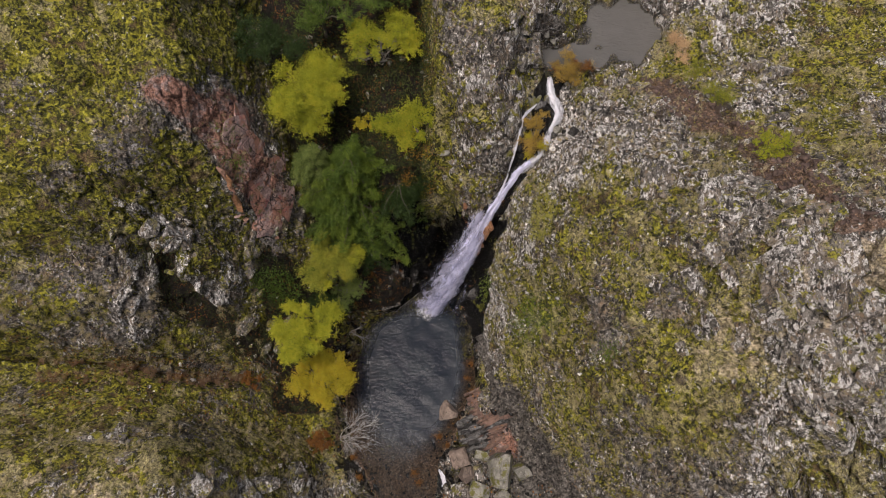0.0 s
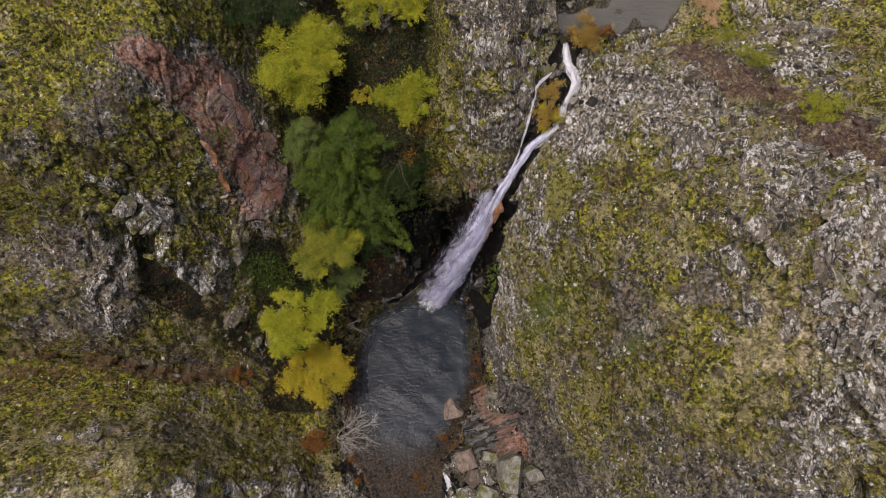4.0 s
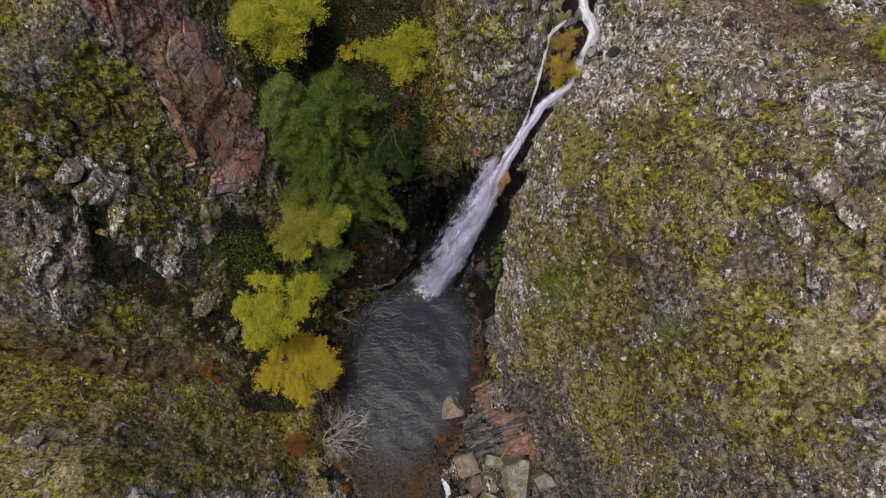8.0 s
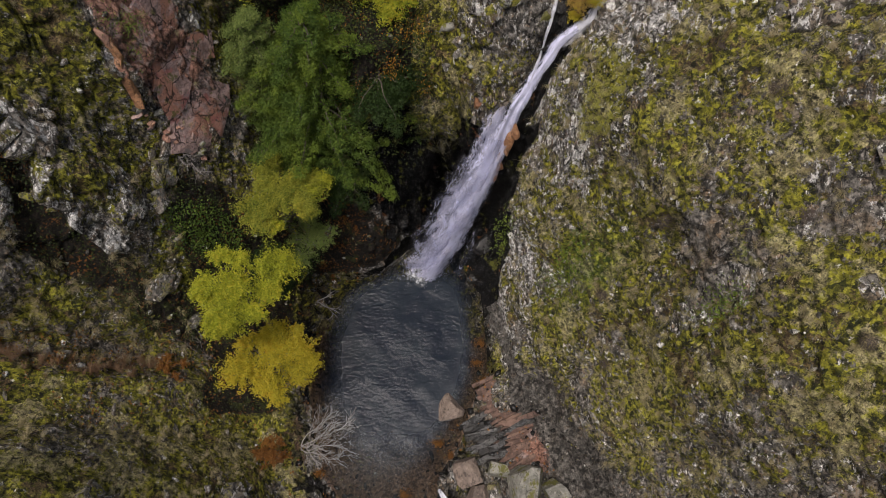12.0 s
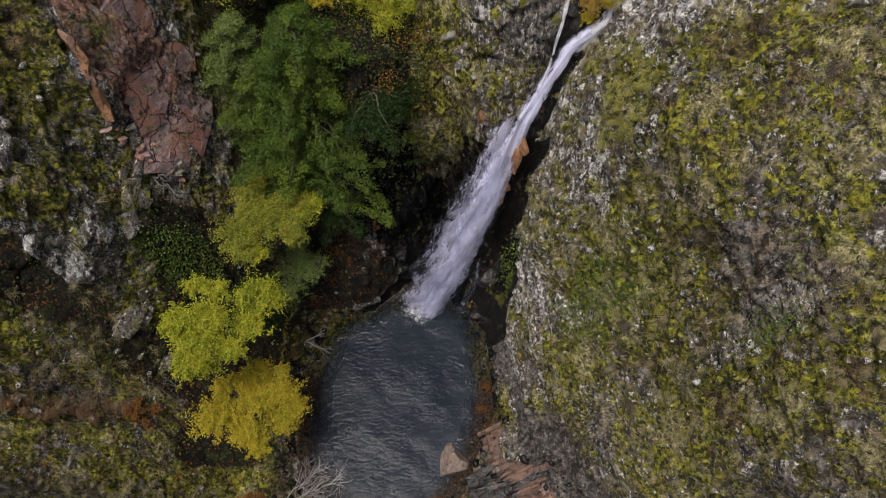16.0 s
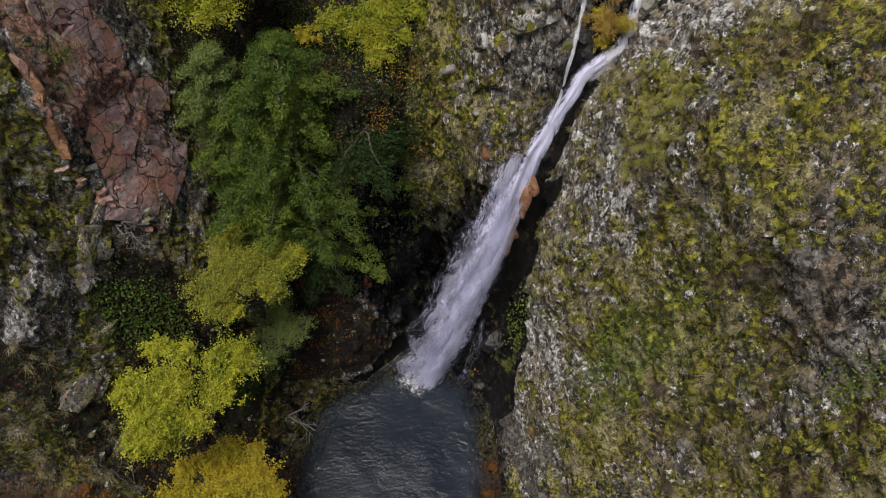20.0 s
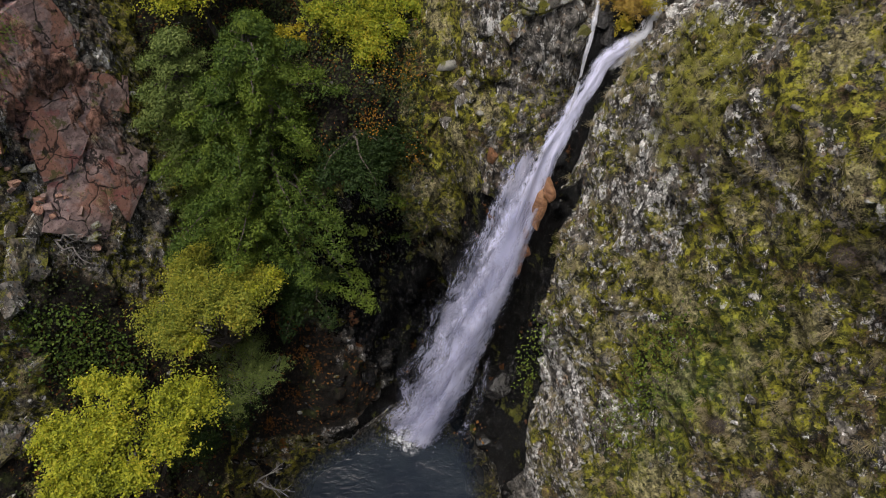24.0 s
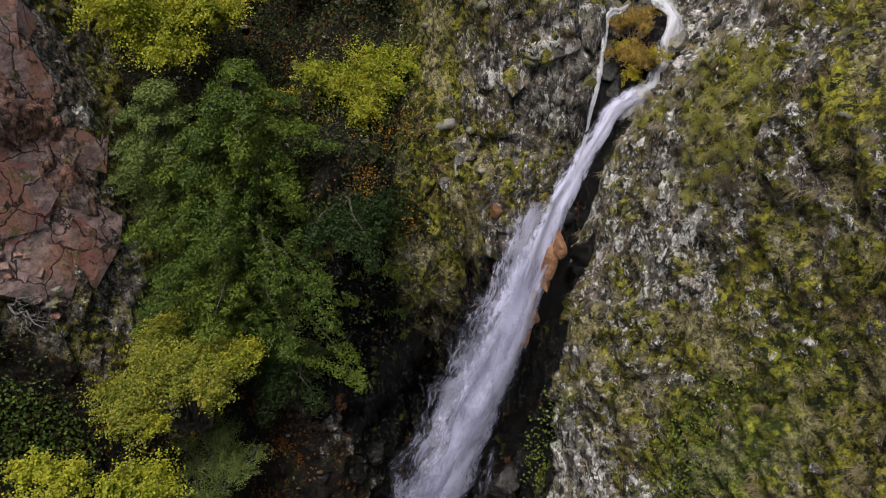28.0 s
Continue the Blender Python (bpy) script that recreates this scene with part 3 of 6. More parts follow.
def lattice(ix, iy, iz):
    h = (ix.astype(np.int64) * 374761393 + iy.astype(np.int64) * 668265263 + iz.astype(np.int64) * 2147483647) & 0xFFFFFFFF
    h = ((h ^ (h >> 13)) * 1274126177) & 0xFFFFFFFF
    h = ((h ^ (h >> 16)) * 2246822519) & 0xFFFFFFFF
    return ((h ^ (h >> 15)) & 0xFFFF) / 32767.5 - 1.0


def grain3(p, scale, offset=0.0):
    """Smooth noise from -1 to 1 at many points."""
    q = p * scale + offset
    f = np.floor(q)
    u = q - f
    u = u * u * (3 - 2 * u)
    i = f.astype(np.int64)
    out = 0
    for a in (0, 1):
        for b in (0, 1):
            for c in (0, 1):
                w = (u[:, 0] if a else 1 - u[:, 0]) * (u[:, 1] if b else 1 - u[:, 1]) * (u[:, 2] if c else 1 - u[:, 2])
                out = out + w * lattice(i[:, 0] + a, i[:, 1] + b, i[:, 2] + c)
    return out


def facets(p, scale, seed):
    """Flat tilted faces that meet in sharp steps, cell by cell; also the distance to the joint between two cells."""
    q = p * scale
    i0 = np.floor(q).astype(np.int64)
    best = np.full(len(q), 9.0)
    second = np.full(len(q), 9.0)
    out = np.zeros(len(q))
    for a in (-1, 0, 1):
        for b in (-1, 0, 1):
            for c in (-1, 0, 1):
                x, y, z = i0[:, 0] + a, i0[:, 1] + b, i0[:, 2] + c
                r = np.stack([lattice(x + seed, y, z), lattice(x, y + seed + 7, z), lattice(x, y, z + seed + 3)], 1)
                off = q - (np.stack([x, y, z], 1) + 0.5 + 0.42 * r)
                d = (off ** 2).sum(1)
                val = 0.55 * lattice(x - seed, y + 5, z + 9) + 0.9 * (off * r[:, (1, 2, 0)]).sum(1)
                near = d < best
                second = np.where(near, best, np.minimum(second, d))
                best = np.where(near, d, best)
                out = np.where(near, val, out)
    return out, np.sqrt(second) - np.sqrt(best)


# ---- the ground: one sheet from the gorge to the horizon, in named stretches ----
def axis(stops):
    out = []
    for (a, step), (b, _) in zip(stops, stops[1:]):
        out.extend(np.arange(a, b, step) if step else np.linspace(a, b, 5)[:-1])
    return np.array(out + [stops[-1][0]])


def blob(x, y, cx, cy, rx, ry, turn=0.0):
    c, s = math.cos(turn), math.sin(turn)
    u, v = (x - cx) * c + (y - cy) * s, -(x - cx) * s + (y - cy) * c
    return np.exp(-(u / rx) ** 2 - (v / ry) ** 2)


def near_line(x, y, points, width):
    """1 on a line of places in plan, falling off over the given width."""
    best = np.full(np.shape(x), 99.0)
    for (ax, ay), (bx, by) in zip(points, points[1:]):
        vx, vy = bx - ax, by - ay
        t = np.clip(((x - ax) * vx + (y - ay) * vy) / (vx * vx + vy * vy), 0, 1)
        best = np.minimum(best, np.hypot(x - ax - t * vx, y - ay - t * vy))
    return np.exp(-(best / width) ** 2)


# pale ribs of the crag on the slope, and long open joints across the dome
RIBS = (((-19.7, 14.2), (-19.9, 12.8), (-20.4, 11.2), (-21.0, 10.0)), ((-18.7, 13.3), (-19.4, 12.0), (-20.0, 10.6), (-20.5, 9.6)), ((-19.0, 15.4), (-17.8, 15.6), (-16.9, 15.2)), ((-16.6, 15.9), (-16.3, 14.4), (-16.7, 13.2), (-15.9, 12.0), (-15.0, 12.6), (-14.3, 13.8)))
JOINTS = (((8.44, 10.86), (8.23, 10.35), (8.26, 9.72), (8.47, 8.58)), ((8.5, 8.9), (9.25, 8.25), (9.7, 7.75)), ((9.7, 7.75), (9.6, 6.6), (9.0, 6.0)), ((10.6, 2.3), (11.9, 2.42), (13.6, 2.45)), ((6.4, 12.9), (6.9, 11.6), (6.7, 10.6)), ((10.2, 12.2), (11.0, 10.4), (11.4, 8.2)), ((12.6, 9.6), (13.6, 7.6), (14.6, 5.4), (15.0, 3.6)))
TRACK_Y, TRACK_X = (10.5, 12.9, 14.5, 17.8, 19.0, 21.9, 24.5), (18.0, 17.6, 17.1, 17.2, 15.8, 14.3, 12.8)


def build_ground():
    ay = axis([(-2500, 0), (-300, 0), (-60, 4), (-8, 0.5), (-2, 0.075), (12, 0.06), (14, 0.05), (23, 0.08), (32, 0.6), (45, 4), (80, 0), (300, 0), (2500, 0)])
    # columns are spread along each row by the length of the slope, so that steep faces are as fine as flat ones
    fx = np.linspace(-30, 26, 1500)
    fh = landform(*np.meshgrid(fx, ay))
    run = np.hypot(fx[1] - fx[0], 0.9 * np.gradient(fh, axis=1)) * np.interp(fx, (-30, -24, -20, 18, 21, 26), (0.3, 0.5, 1, 1, 0.6, 0.3))
    pad = np.pad(run, ((6, 6), (0, 0)), mode="edge")
    run = sum(pad[k:k + len(ay)] for k in range(13)) / 13
    run = np.cumsum(run, axis=1)
    cut = np.linspace(0, 1, 780)
    west = np.concatenate([-np.geomspace(2500, 62, 10), -np.arange(58, 30.5, -2.0)])
    east = np.concatenate([np.arange(28, 60, 2.0), np.geomspace(64, 2500, 10)])
    gx = np.stack([np.concatenate([west, np.interp(cut, (r - r[0]) / (r[-1] - r[0]), fx), east]) for r in run])
    gy = np.repeat(ay[:, None], gx.shape[1], 1)
    x, y = gx.ravel(), gy.ravel()
    h = landform(x, y)
    e = 0.12
    nx = -(landform(x + e, y) - landform(x - e, y)) / (2 * e)
    ny = -(landform(x, y + e) - landform(x, y - e)) / (2 * e)
    nn = np.stack([nx, ny, np.ones_like(nx)], 1)
    up = 1 / np.linalg.norm(nn, axis=1)
    nn *= up[:, None]
    p = np.stack([x, y, h], 1)
    mass, left, head = massif(x, y), left_slope(x, y), headwall(x, y)
    kind = np.where(left >= np.maximum(mass, head), 1, np.where(head >= mass, 2, 0))
    sx = stream_x(y)
    kind = np.where((kind == 0) & (y > 17) & (x < sx), 2, kind)
    kind = np.where((kind == 2) & (x > sx) & (y > 17), 0, kind)
    kind = np.where(h < WATER + 0.02, 3, kind)
    kind = np.where((np.abs(x) > 40) | (y > 40) | (y < -10), 4, kind)
    near = ((np.abs(x) < 36) & (y > -9) & (y < 38)).astype(float)
    dry = sstep(WATER - 0.2, WATER + 1.2, h)
    inbed = sstep(1.6, 0.5, np.abs(x - sx)) * sstep(16.2, 17, y) * sstep(27, 26, y)
    pond = sstep(1.3, 1.05, pond_reach(x, y))
    amp = near * (1 - 0.55 * (kind == 1) * sstep(7.5, 5.5, y)) * (0.28 + 0.72 * dry) * (1 - 0.85 * inbed) * (1 - 0.9 * pond)
    # big lumps, tilted plates with open joints, and small roughness
    d = 0.45 * grain3(p, 0.2) + 0.15 * grain3(p, 0.47, 7.0)
    tilt = p @ np.array([[0.9, -0.35, 0.2], [0.3, 0.8, -0.5], [0.15, 0.45, 0.85]])
    ledge = grain3(tilt * np.array([1.0, 0.35, 0.35]), 0.9, 3.0)
    steepness = sstep(0.75, 0.35, up)
    crag = sstep(14.5, 16.2, x) * sstep(13, 10, y) * (kind == 0) + 0.6 * blob(x, y, 13.5, 14.0, 3.5, 1.4, -0.35) + 0.9 * blob(x, y, -17.5, 13.4, 2.8, 2.0) + 0.3 * blob(x, y, -18, 18, 4, 3) + 0.35 * blob(x, y, -13.2, 20.4, 2.0, 2.6) + 0.22 * (kind == 2) * (x > -0.5)
    crag = np.clip(crag, 0, 1)
    bend = np.stack([grain3(p, 0.9, 61.0), grain3(p, 0.9, 62.0), grain3(p, 0.9, 63.0)], 1)
    plates = (tilt + 0.28 * bend) * np.array([1.15, 0.5, 0.8])
    f1, j1 = facets(plates, 0.55, 3)
    f2, j2 = facets(plates, 1.45, 11)
    f3, j3 = facets(plates, 3.4, 23)
    rough = 0.55 + 0.45 * sstep(-0.3, 0.4, grain3(p, 0.35, 71.0))
    d += rough * ((0.11 + 0.45 * crag + 0.05 * steepness) * f1 + (0.18 + 0.16 * crag + 0.06 * steepness) * f2 + (0.10 + 0.05 * crag) * f3)
    gap1 = np.exp(-(j1 / 0.05) ** 2) * sstep(-0.1, 0.5, grain3(p, 0.5, 81.0))
    gap2 = np.exp(-(j2 / 0.08) ** 2) * sstep(0.0, 0.5, grain3(p, 0.8, 83.0))
    d -= (0.24 + 0.4 * crag) * gap1 + (0.15 + 0.15 * crag) * gap2
    d += 0.05 * grain3(p, 2.9, 5.0) + 0.045 * grain3(p, 6.0, 2.0)
    wander = 0.22 * grain3(p, 1.3, 91.0)
    for line in JOINTS:
        d -= 0.18 * near_line(x + wander, y - wander, line, 0.08) * (kind == 0)
    rib = sum(near_line(x + wander, y + 0.6 * wander, line, 0.21) for line in RIBS)
    d += 0.5 * np.clip(rib, 0, 1) * (0.7 + 0.5 * f2) + 0.55 * blob(x, y, -15.4, 13.5, 1.1, 1.5)
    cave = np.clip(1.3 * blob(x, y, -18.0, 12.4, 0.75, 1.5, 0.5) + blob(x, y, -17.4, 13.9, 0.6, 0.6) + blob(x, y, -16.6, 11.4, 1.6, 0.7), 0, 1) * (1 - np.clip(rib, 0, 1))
    d -= 0.8 * cave
    d *= amp
    q = p + nn * d[:, None]
    # the rock is undercut at the foot of the dome, beside the fall and in the alcove behind it
    alcove = np.exp(-((h - 2.6) / 3.0) ** 2) * (kind == 2) * sstep(-5.0, -3.0, x) * sstep(2.6, 1.6, x) * sstep(21, 20, y)
    q[:, 1] += 0.5 * alcove
    side = np.exp(-((h - 4.0) / 4.0) ** 2) * (kind == 0) * sstep(12, 13.5, y) * sstep(18, 17, y)
    q[:, 0] += 0.6 * side
    # colour of the ground: moss, red rock, leafy soil darkened for shade, wet
    n1, n2 = grain3(p, 0.33, 21.0), grain3(p, 1.1, 31.0)
    moss = 0.55 - 0.03 * (kind == 0) + 0.40 * n1 + 0.12 * n2 + 0.10 * sstep(0.35, 0.7, up) - 0.1 * (ledge > 0.35)
    moss += 0.10 * (kind == 1) + 0.16 * (kind == 1) * sstep(6, 3, y) + 0.14 * blob(x, y, 4.8, 15.2, 1.2, 2.0) - 0.08 * sstep(7.0, 4.5, x) * (kind == 0) * sstep(7, 10, y) - 0.25 * sstep(14, 16.5, x) * sstep(12, 9, y) - 0.12 * sstep(13, 17, y) * (kind == 0)
    moss -= 0.28 * blob(x, y, 3.2, 12.5, 1.2, 3.5) + 0.05 * (kind == 2)
    moss += 0.3 * (kind == 2) * sstep(1.4, -0.6, x) * sstep(20, 22, y) * sstep(-2.2, -1.2, x)
    red = 1.1 * blob(x, y, -15.4, 21.2, 2.0, 0.9, -0.15) + 0.55 * blob(x, y, -13.5, 23.3, 1.2, 1.7) + 1.1 * blob(x, y, -12.9, 19.7, 1.5, 1.8, 0.3)
    moss += 0.18 * (kind == 1) * sstep(-12.0, -13.0, x) * sstep(20, 22.5, y)
    track = np.abs(x - np.interp(y, TRACK_Y, TRACK_X))
    track = sstep(1.9, 0.4, track + 0.9 * n2) * sstep(9.5, 11, y) * sstep(25, 24, y) * (kind == 0)
    red += 0.6 * blob(x, y, -17.5, 13.7, 0.5, 0.5) + 0.45 * blob(x, y, -1.6, 2.0, 3.0, 2.2) * (h < WATER + 0.3) + 0.85 * blob(x, y, 4.6, 3.4, 1.2, 2.0, 0.7)
    crest = near_line(x, y, ((7.6, 19.5), (9.5, 17.0), (12.2, 14.8), (14.5, 13.0), (16.4, 10.5)), 1.9) * (kind == 0)
    slab = blob(x, y, 9.3, 7.4, 0.9, 1.0) + 0.8 * blob(x, y, 8.8, 10.6, 0.5, 1.3) + 0.7 * blob(x, y, 11.4, 4.4, 0.9, 0.8) + 0.6 * blob(x, y, 7.2, 12.2, 0.6, 0.9)
    base_strip = (kind == 0) * sstep(1.0, 0.0, (h + 1.6 * n1 + 0.8 * n2 - 0.2) / np.interp(y, (3, 7), (4.6, 2.4))) * sstep(13.5, 12, y)
    moss -= 0.55 * base_strip + 0.06 * (kind == 2) * sstep(0.0, 0.9, x)
    moss -= 0.28 * crest + 0.30 * slab + 0.30 * np.clip(rib, 0, 1) + 0.2 * (kind == 1) * sstep(1.0, 0.0, y) - 0.30 * blob(x, y, 6.0, 15.6, 0.55, 1.6) - 0.2 * blob(x, y, -15.3, 13.3, 0.7, 0.9)
    moss += 0.2 * grain3(p, 0.16, 33.0) + 0.10 * (kind == 0) * sstep(9, 6, x - 0.5 * (y - 8)) * sstep(14, 10, y)
    moss -= 1.2 * np.clip(red, 0, 0.6)
    # leafy soil of ravine, gully and hollow, with their shade painted in
    shaded_litter = (kind == 2) * sstep(-0.9, -2.0, x) * 0.9 + 0.95 * sstep(-8.5, -9.2, x) * sstep(-14.2, -12.4, x) * sstep(4.5, 6, y) * sstep(17.5, 15, y)
    shaded_litter += 1.2 * cave + 0.9 * blob(x, y, -13.6, 9.8, 3.0, 1.3) + 0.7 * sstep(24, 28, y) * sstep(-1.5, -3, x) * sstep(-14, -11, x)
    # wet rock by the fall; its black also carries the alcove's shade
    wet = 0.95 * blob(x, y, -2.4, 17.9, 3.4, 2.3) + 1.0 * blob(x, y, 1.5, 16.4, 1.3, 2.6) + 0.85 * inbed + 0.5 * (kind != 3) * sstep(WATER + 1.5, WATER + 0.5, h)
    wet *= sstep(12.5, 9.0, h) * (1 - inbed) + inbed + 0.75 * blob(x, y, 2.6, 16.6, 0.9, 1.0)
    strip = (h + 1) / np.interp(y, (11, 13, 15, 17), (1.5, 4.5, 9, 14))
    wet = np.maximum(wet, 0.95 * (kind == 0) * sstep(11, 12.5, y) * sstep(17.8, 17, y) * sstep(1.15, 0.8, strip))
    # dark rock at the dome's foot, with its undercut shade painted in
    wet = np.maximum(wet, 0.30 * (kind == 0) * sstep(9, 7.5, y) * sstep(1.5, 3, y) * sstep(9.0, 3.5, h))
    wet -= 0.6 * blob(x, y, 4.6, 3.4, 1.6, 2.2, 0.7)
    shaded_litter = shaded_litter * (1 - np.clip(wet, 0, 1))
    # lichen tint; its rise on the right-hand crag also stands in for sun
    pale = 0.48 + 1.0 * sstep(14.5, 16.5, x) * sstep(13, 9, y) + 0.4 * sstep(14, 17, y) * (kind == 0) + 0.30 * blob(x, y, 3.6, 12.5, 1.2, 3.5) + 0.62 * sstep(8.0, 5.0, x) * (kind == 0) * sstep(6, 10, y) + 0.16 * (kind == 2) + 0.2 * n1 - 0.5 * base_strip + 0.04 * (kind == 0) * sstep(15, 19, h)
    pale += 0.8 * np.clip(rib, 0, 1) + 0.3 * blob(x, y, -15.4, 13.5, 1.4, 1.6) + 0.25 * crest + 0.7 * (kind == 1) * sstep(1.0, -0.2, y)
    fern = 0.35 * blob(x, y, 6.3, 10.2, 0.9, 1.0) + 0.5 * blob(x, y, -12.6, 13.8, 0.8, 1.2) + 0.3 * blob(x, y, 9.4, 8.4, 0.8, 0.5)
    cover = np.clip(np.stack([moss, red, shaded_litter, wet], 1), 0, 1)
    # dry grass; the extra straw towards the crag adds to its painted sun
    straw = 0.5 - 0.35 * (kind == 1) + 0.55 * (kind == 1) * sstep(6.5, 3.0, y) + 1.0 * sstep(12, 15, x) * sstep(18, 14, y)
    # where the tan goes, strongest on the crag that should look sunlit
    tan = 0.26 * (kind == 0) * sstep(10, 14, x) * sstep(20, 16, y) + 0.36 * blob(x, y, 13.8, 6.3, 1.7, 2.6, 0.3) + 0.85 * blob(x, y, 18.4, 8.4, 1.6, 1.8) + 0.5 * blob(x, y, 16.4, 7.6, 1.6, 2.6) + 0.52 * (kind == 1) * sstep(2.6, 0.2, y)
    tint = np.clip(np.stack([pale, fern, straw, tan], 1), 0, 1)
    earth = 0.75 * track + 0.24 * (kind == 1) * sstep(6.5, 5.0, y) + 0.5 * (kind == 1) * blob(x, y, -19, 7.2, 7, 0.8) + 0.45 * blob(x, y, -13.4, 12.9, 1.4, 1.0) + 0.35 * blob(x, y, -16, 9.4, 4, 1.2)
    earth += (0.75 * (kind == 3) + 0.35 * (kind != 3) * sstep(WATER + 1.0, WATER + 0.2, h)) * sstep(12.5, 9, y)
    slate = 1.1 * base_strip + 0.12 * (kind == 2) * (x > 0)
    soil = np.clip(np.stack([earth, slate, 0 * x, 0 * x + 1], 1), 0, 1)
    rows, cols = gx.shape
    idx = np.arange(rows * cols).reshape(rows, cols)
    quads = np.stack([idx[:-1, :-1], idx[:-1, 1:], idx[1:, 1:], idx[1:, :-1]], -1).reshape(-1, 4)
    fk = kind[quads[:, 0]]
    info = (("rock_massif", "mossy grey rock dome with pale lichen beside the fall", "cliff"), ("gorge_slope", "steep mossy slope with dry grass and red rock patches", "slope"),
            ("headwall", "wet dark rock step and grey lichened buttress behind the pool", "cliff"), ("stream_bed", "dark stony bed under the plunge pool", "stream bed"),
            ("ground", "distant mossy ground beyond the gorge", "ground"))
    for i, (name, label, cat) in enumerate(info):
        f = quads[fk == i]
        used, inv = np.unique(f, return_inverse=True)
        me = bpy.data.meshes.new(name)
        me.vertices.add(len(used))
        me.vertices.foreach_set("co", q[used].ravel())
        me.loops.add(f.size)
        me.loops.foreach_set("vertex_index", inv.ravel().astype(np.int32))
        me.polygons.add(len(f))
        me.polygons.foreach_set("loop_start", np.arange(0, f.size, 4, dtype=np.int32))
        me.polygons.foreach_set("use_smooth", np.ones(len(f), bool))
        me.update(calc_edges=True)
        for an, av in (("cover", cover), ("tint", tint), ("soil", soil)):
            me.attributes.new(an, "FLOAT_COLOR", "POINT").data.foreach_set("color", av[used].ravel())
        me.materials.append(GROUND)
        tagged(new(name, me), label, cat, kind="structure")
    area = (np.gradient(ay)[:, None] * np.gradient(gx, axis=1)).ravel() / up
    return gx, ay, q[:, 2].reshape(rows, cols), q, nn, kind, cover, area


GX, GAY, GH, GQ, GN, GKIND, GCOVER, GAREA = build_ground()


def ground_z(x, y):
    """Height of the finished ground at one place, between its two nearest rows."""
    j = int(np.clip(np.searchsorted(GAY, y) - 1, 0, len(GAY) - 2))
    v = (y - GAY[j]) / (GAY[j + 1] - GAY[j])
    return np.interp(x, GX[j], GH[j]) * (1 - v) + np.interp(x, GX[j + 1], GH[j + 1]) * v


# ---- water ----
def water_sheet(name, x0, x1, y0, y1, z, step, mat, label, inside, foam_at):
    xs, ys = np.arange(x0, x1, step), np.arange(y0, y1, step)
    gx, gy = np.meshgrid(xs, ys)
    x, y = gx.ravel(), gy.ravel()
    deep = np.clip((z - landform(x, y)) / 2.2, 0, 1)
    foam = 0.62 * np.exp(-(np.hypot((x - foam_at[0]) / foam_at[2], (y - foam_at[1]) / foam_at[3])) ** 2)
    zz = z + 0.02 * grain3(np.stack([x, y, 0 * x], 1), 1.3) + 0.10 * foam * grain3(np.stack([x, y, 0 * x], 1), 3.0)
    idx = np.arange(len(x)).reshape(gx.shape)
    quads = np.stack([idx[:-1, :-1], idx[:-1, 1:], idx[1:, 1:], idx[1:, :-1]], -1).reshape(-1, 4)
    keep = inside(x, y)[quads].any(1)
    quads = quads[keep]
    used, inv = np.unique(quads, return_inverse=True)
    v = np.stack([x, y, zz], 1)[used]
    ob = part(name, (v.tolist(), inv.reshape(-1, 4).tolist()), mat)
    c = np.stack([deep, foam, 0 * x, 0 * x + 1], 1)[used]
    ob.data.attributes.new("depth", "FLOAT_COLOR", "POINT").data.foreach_set("color", c.ravel())
    tagged(smooth(ob), label, "water", kind="structure")
    return ob


water_sheet("plunge_pool", -11, 9, -7, 18, WATER, 0.2, POOL, "murky grey-blue plunge pool with ripples and foam", lambda x, y: landform(x, y) < WATER + 1.2, (-1.4, 14.1, 1.45, 1.0))
water_sheet("rock_pond", 4.5, 18, 24.5, 33, POND, 0.2, POND_WATER, "grey rippled pond above the fall", lambda x, y: (landform(x, y) < POND + 0.5) & (pond_reach(x, y) < 1.45), (0.0, 0.0, 0.4, 0.4))


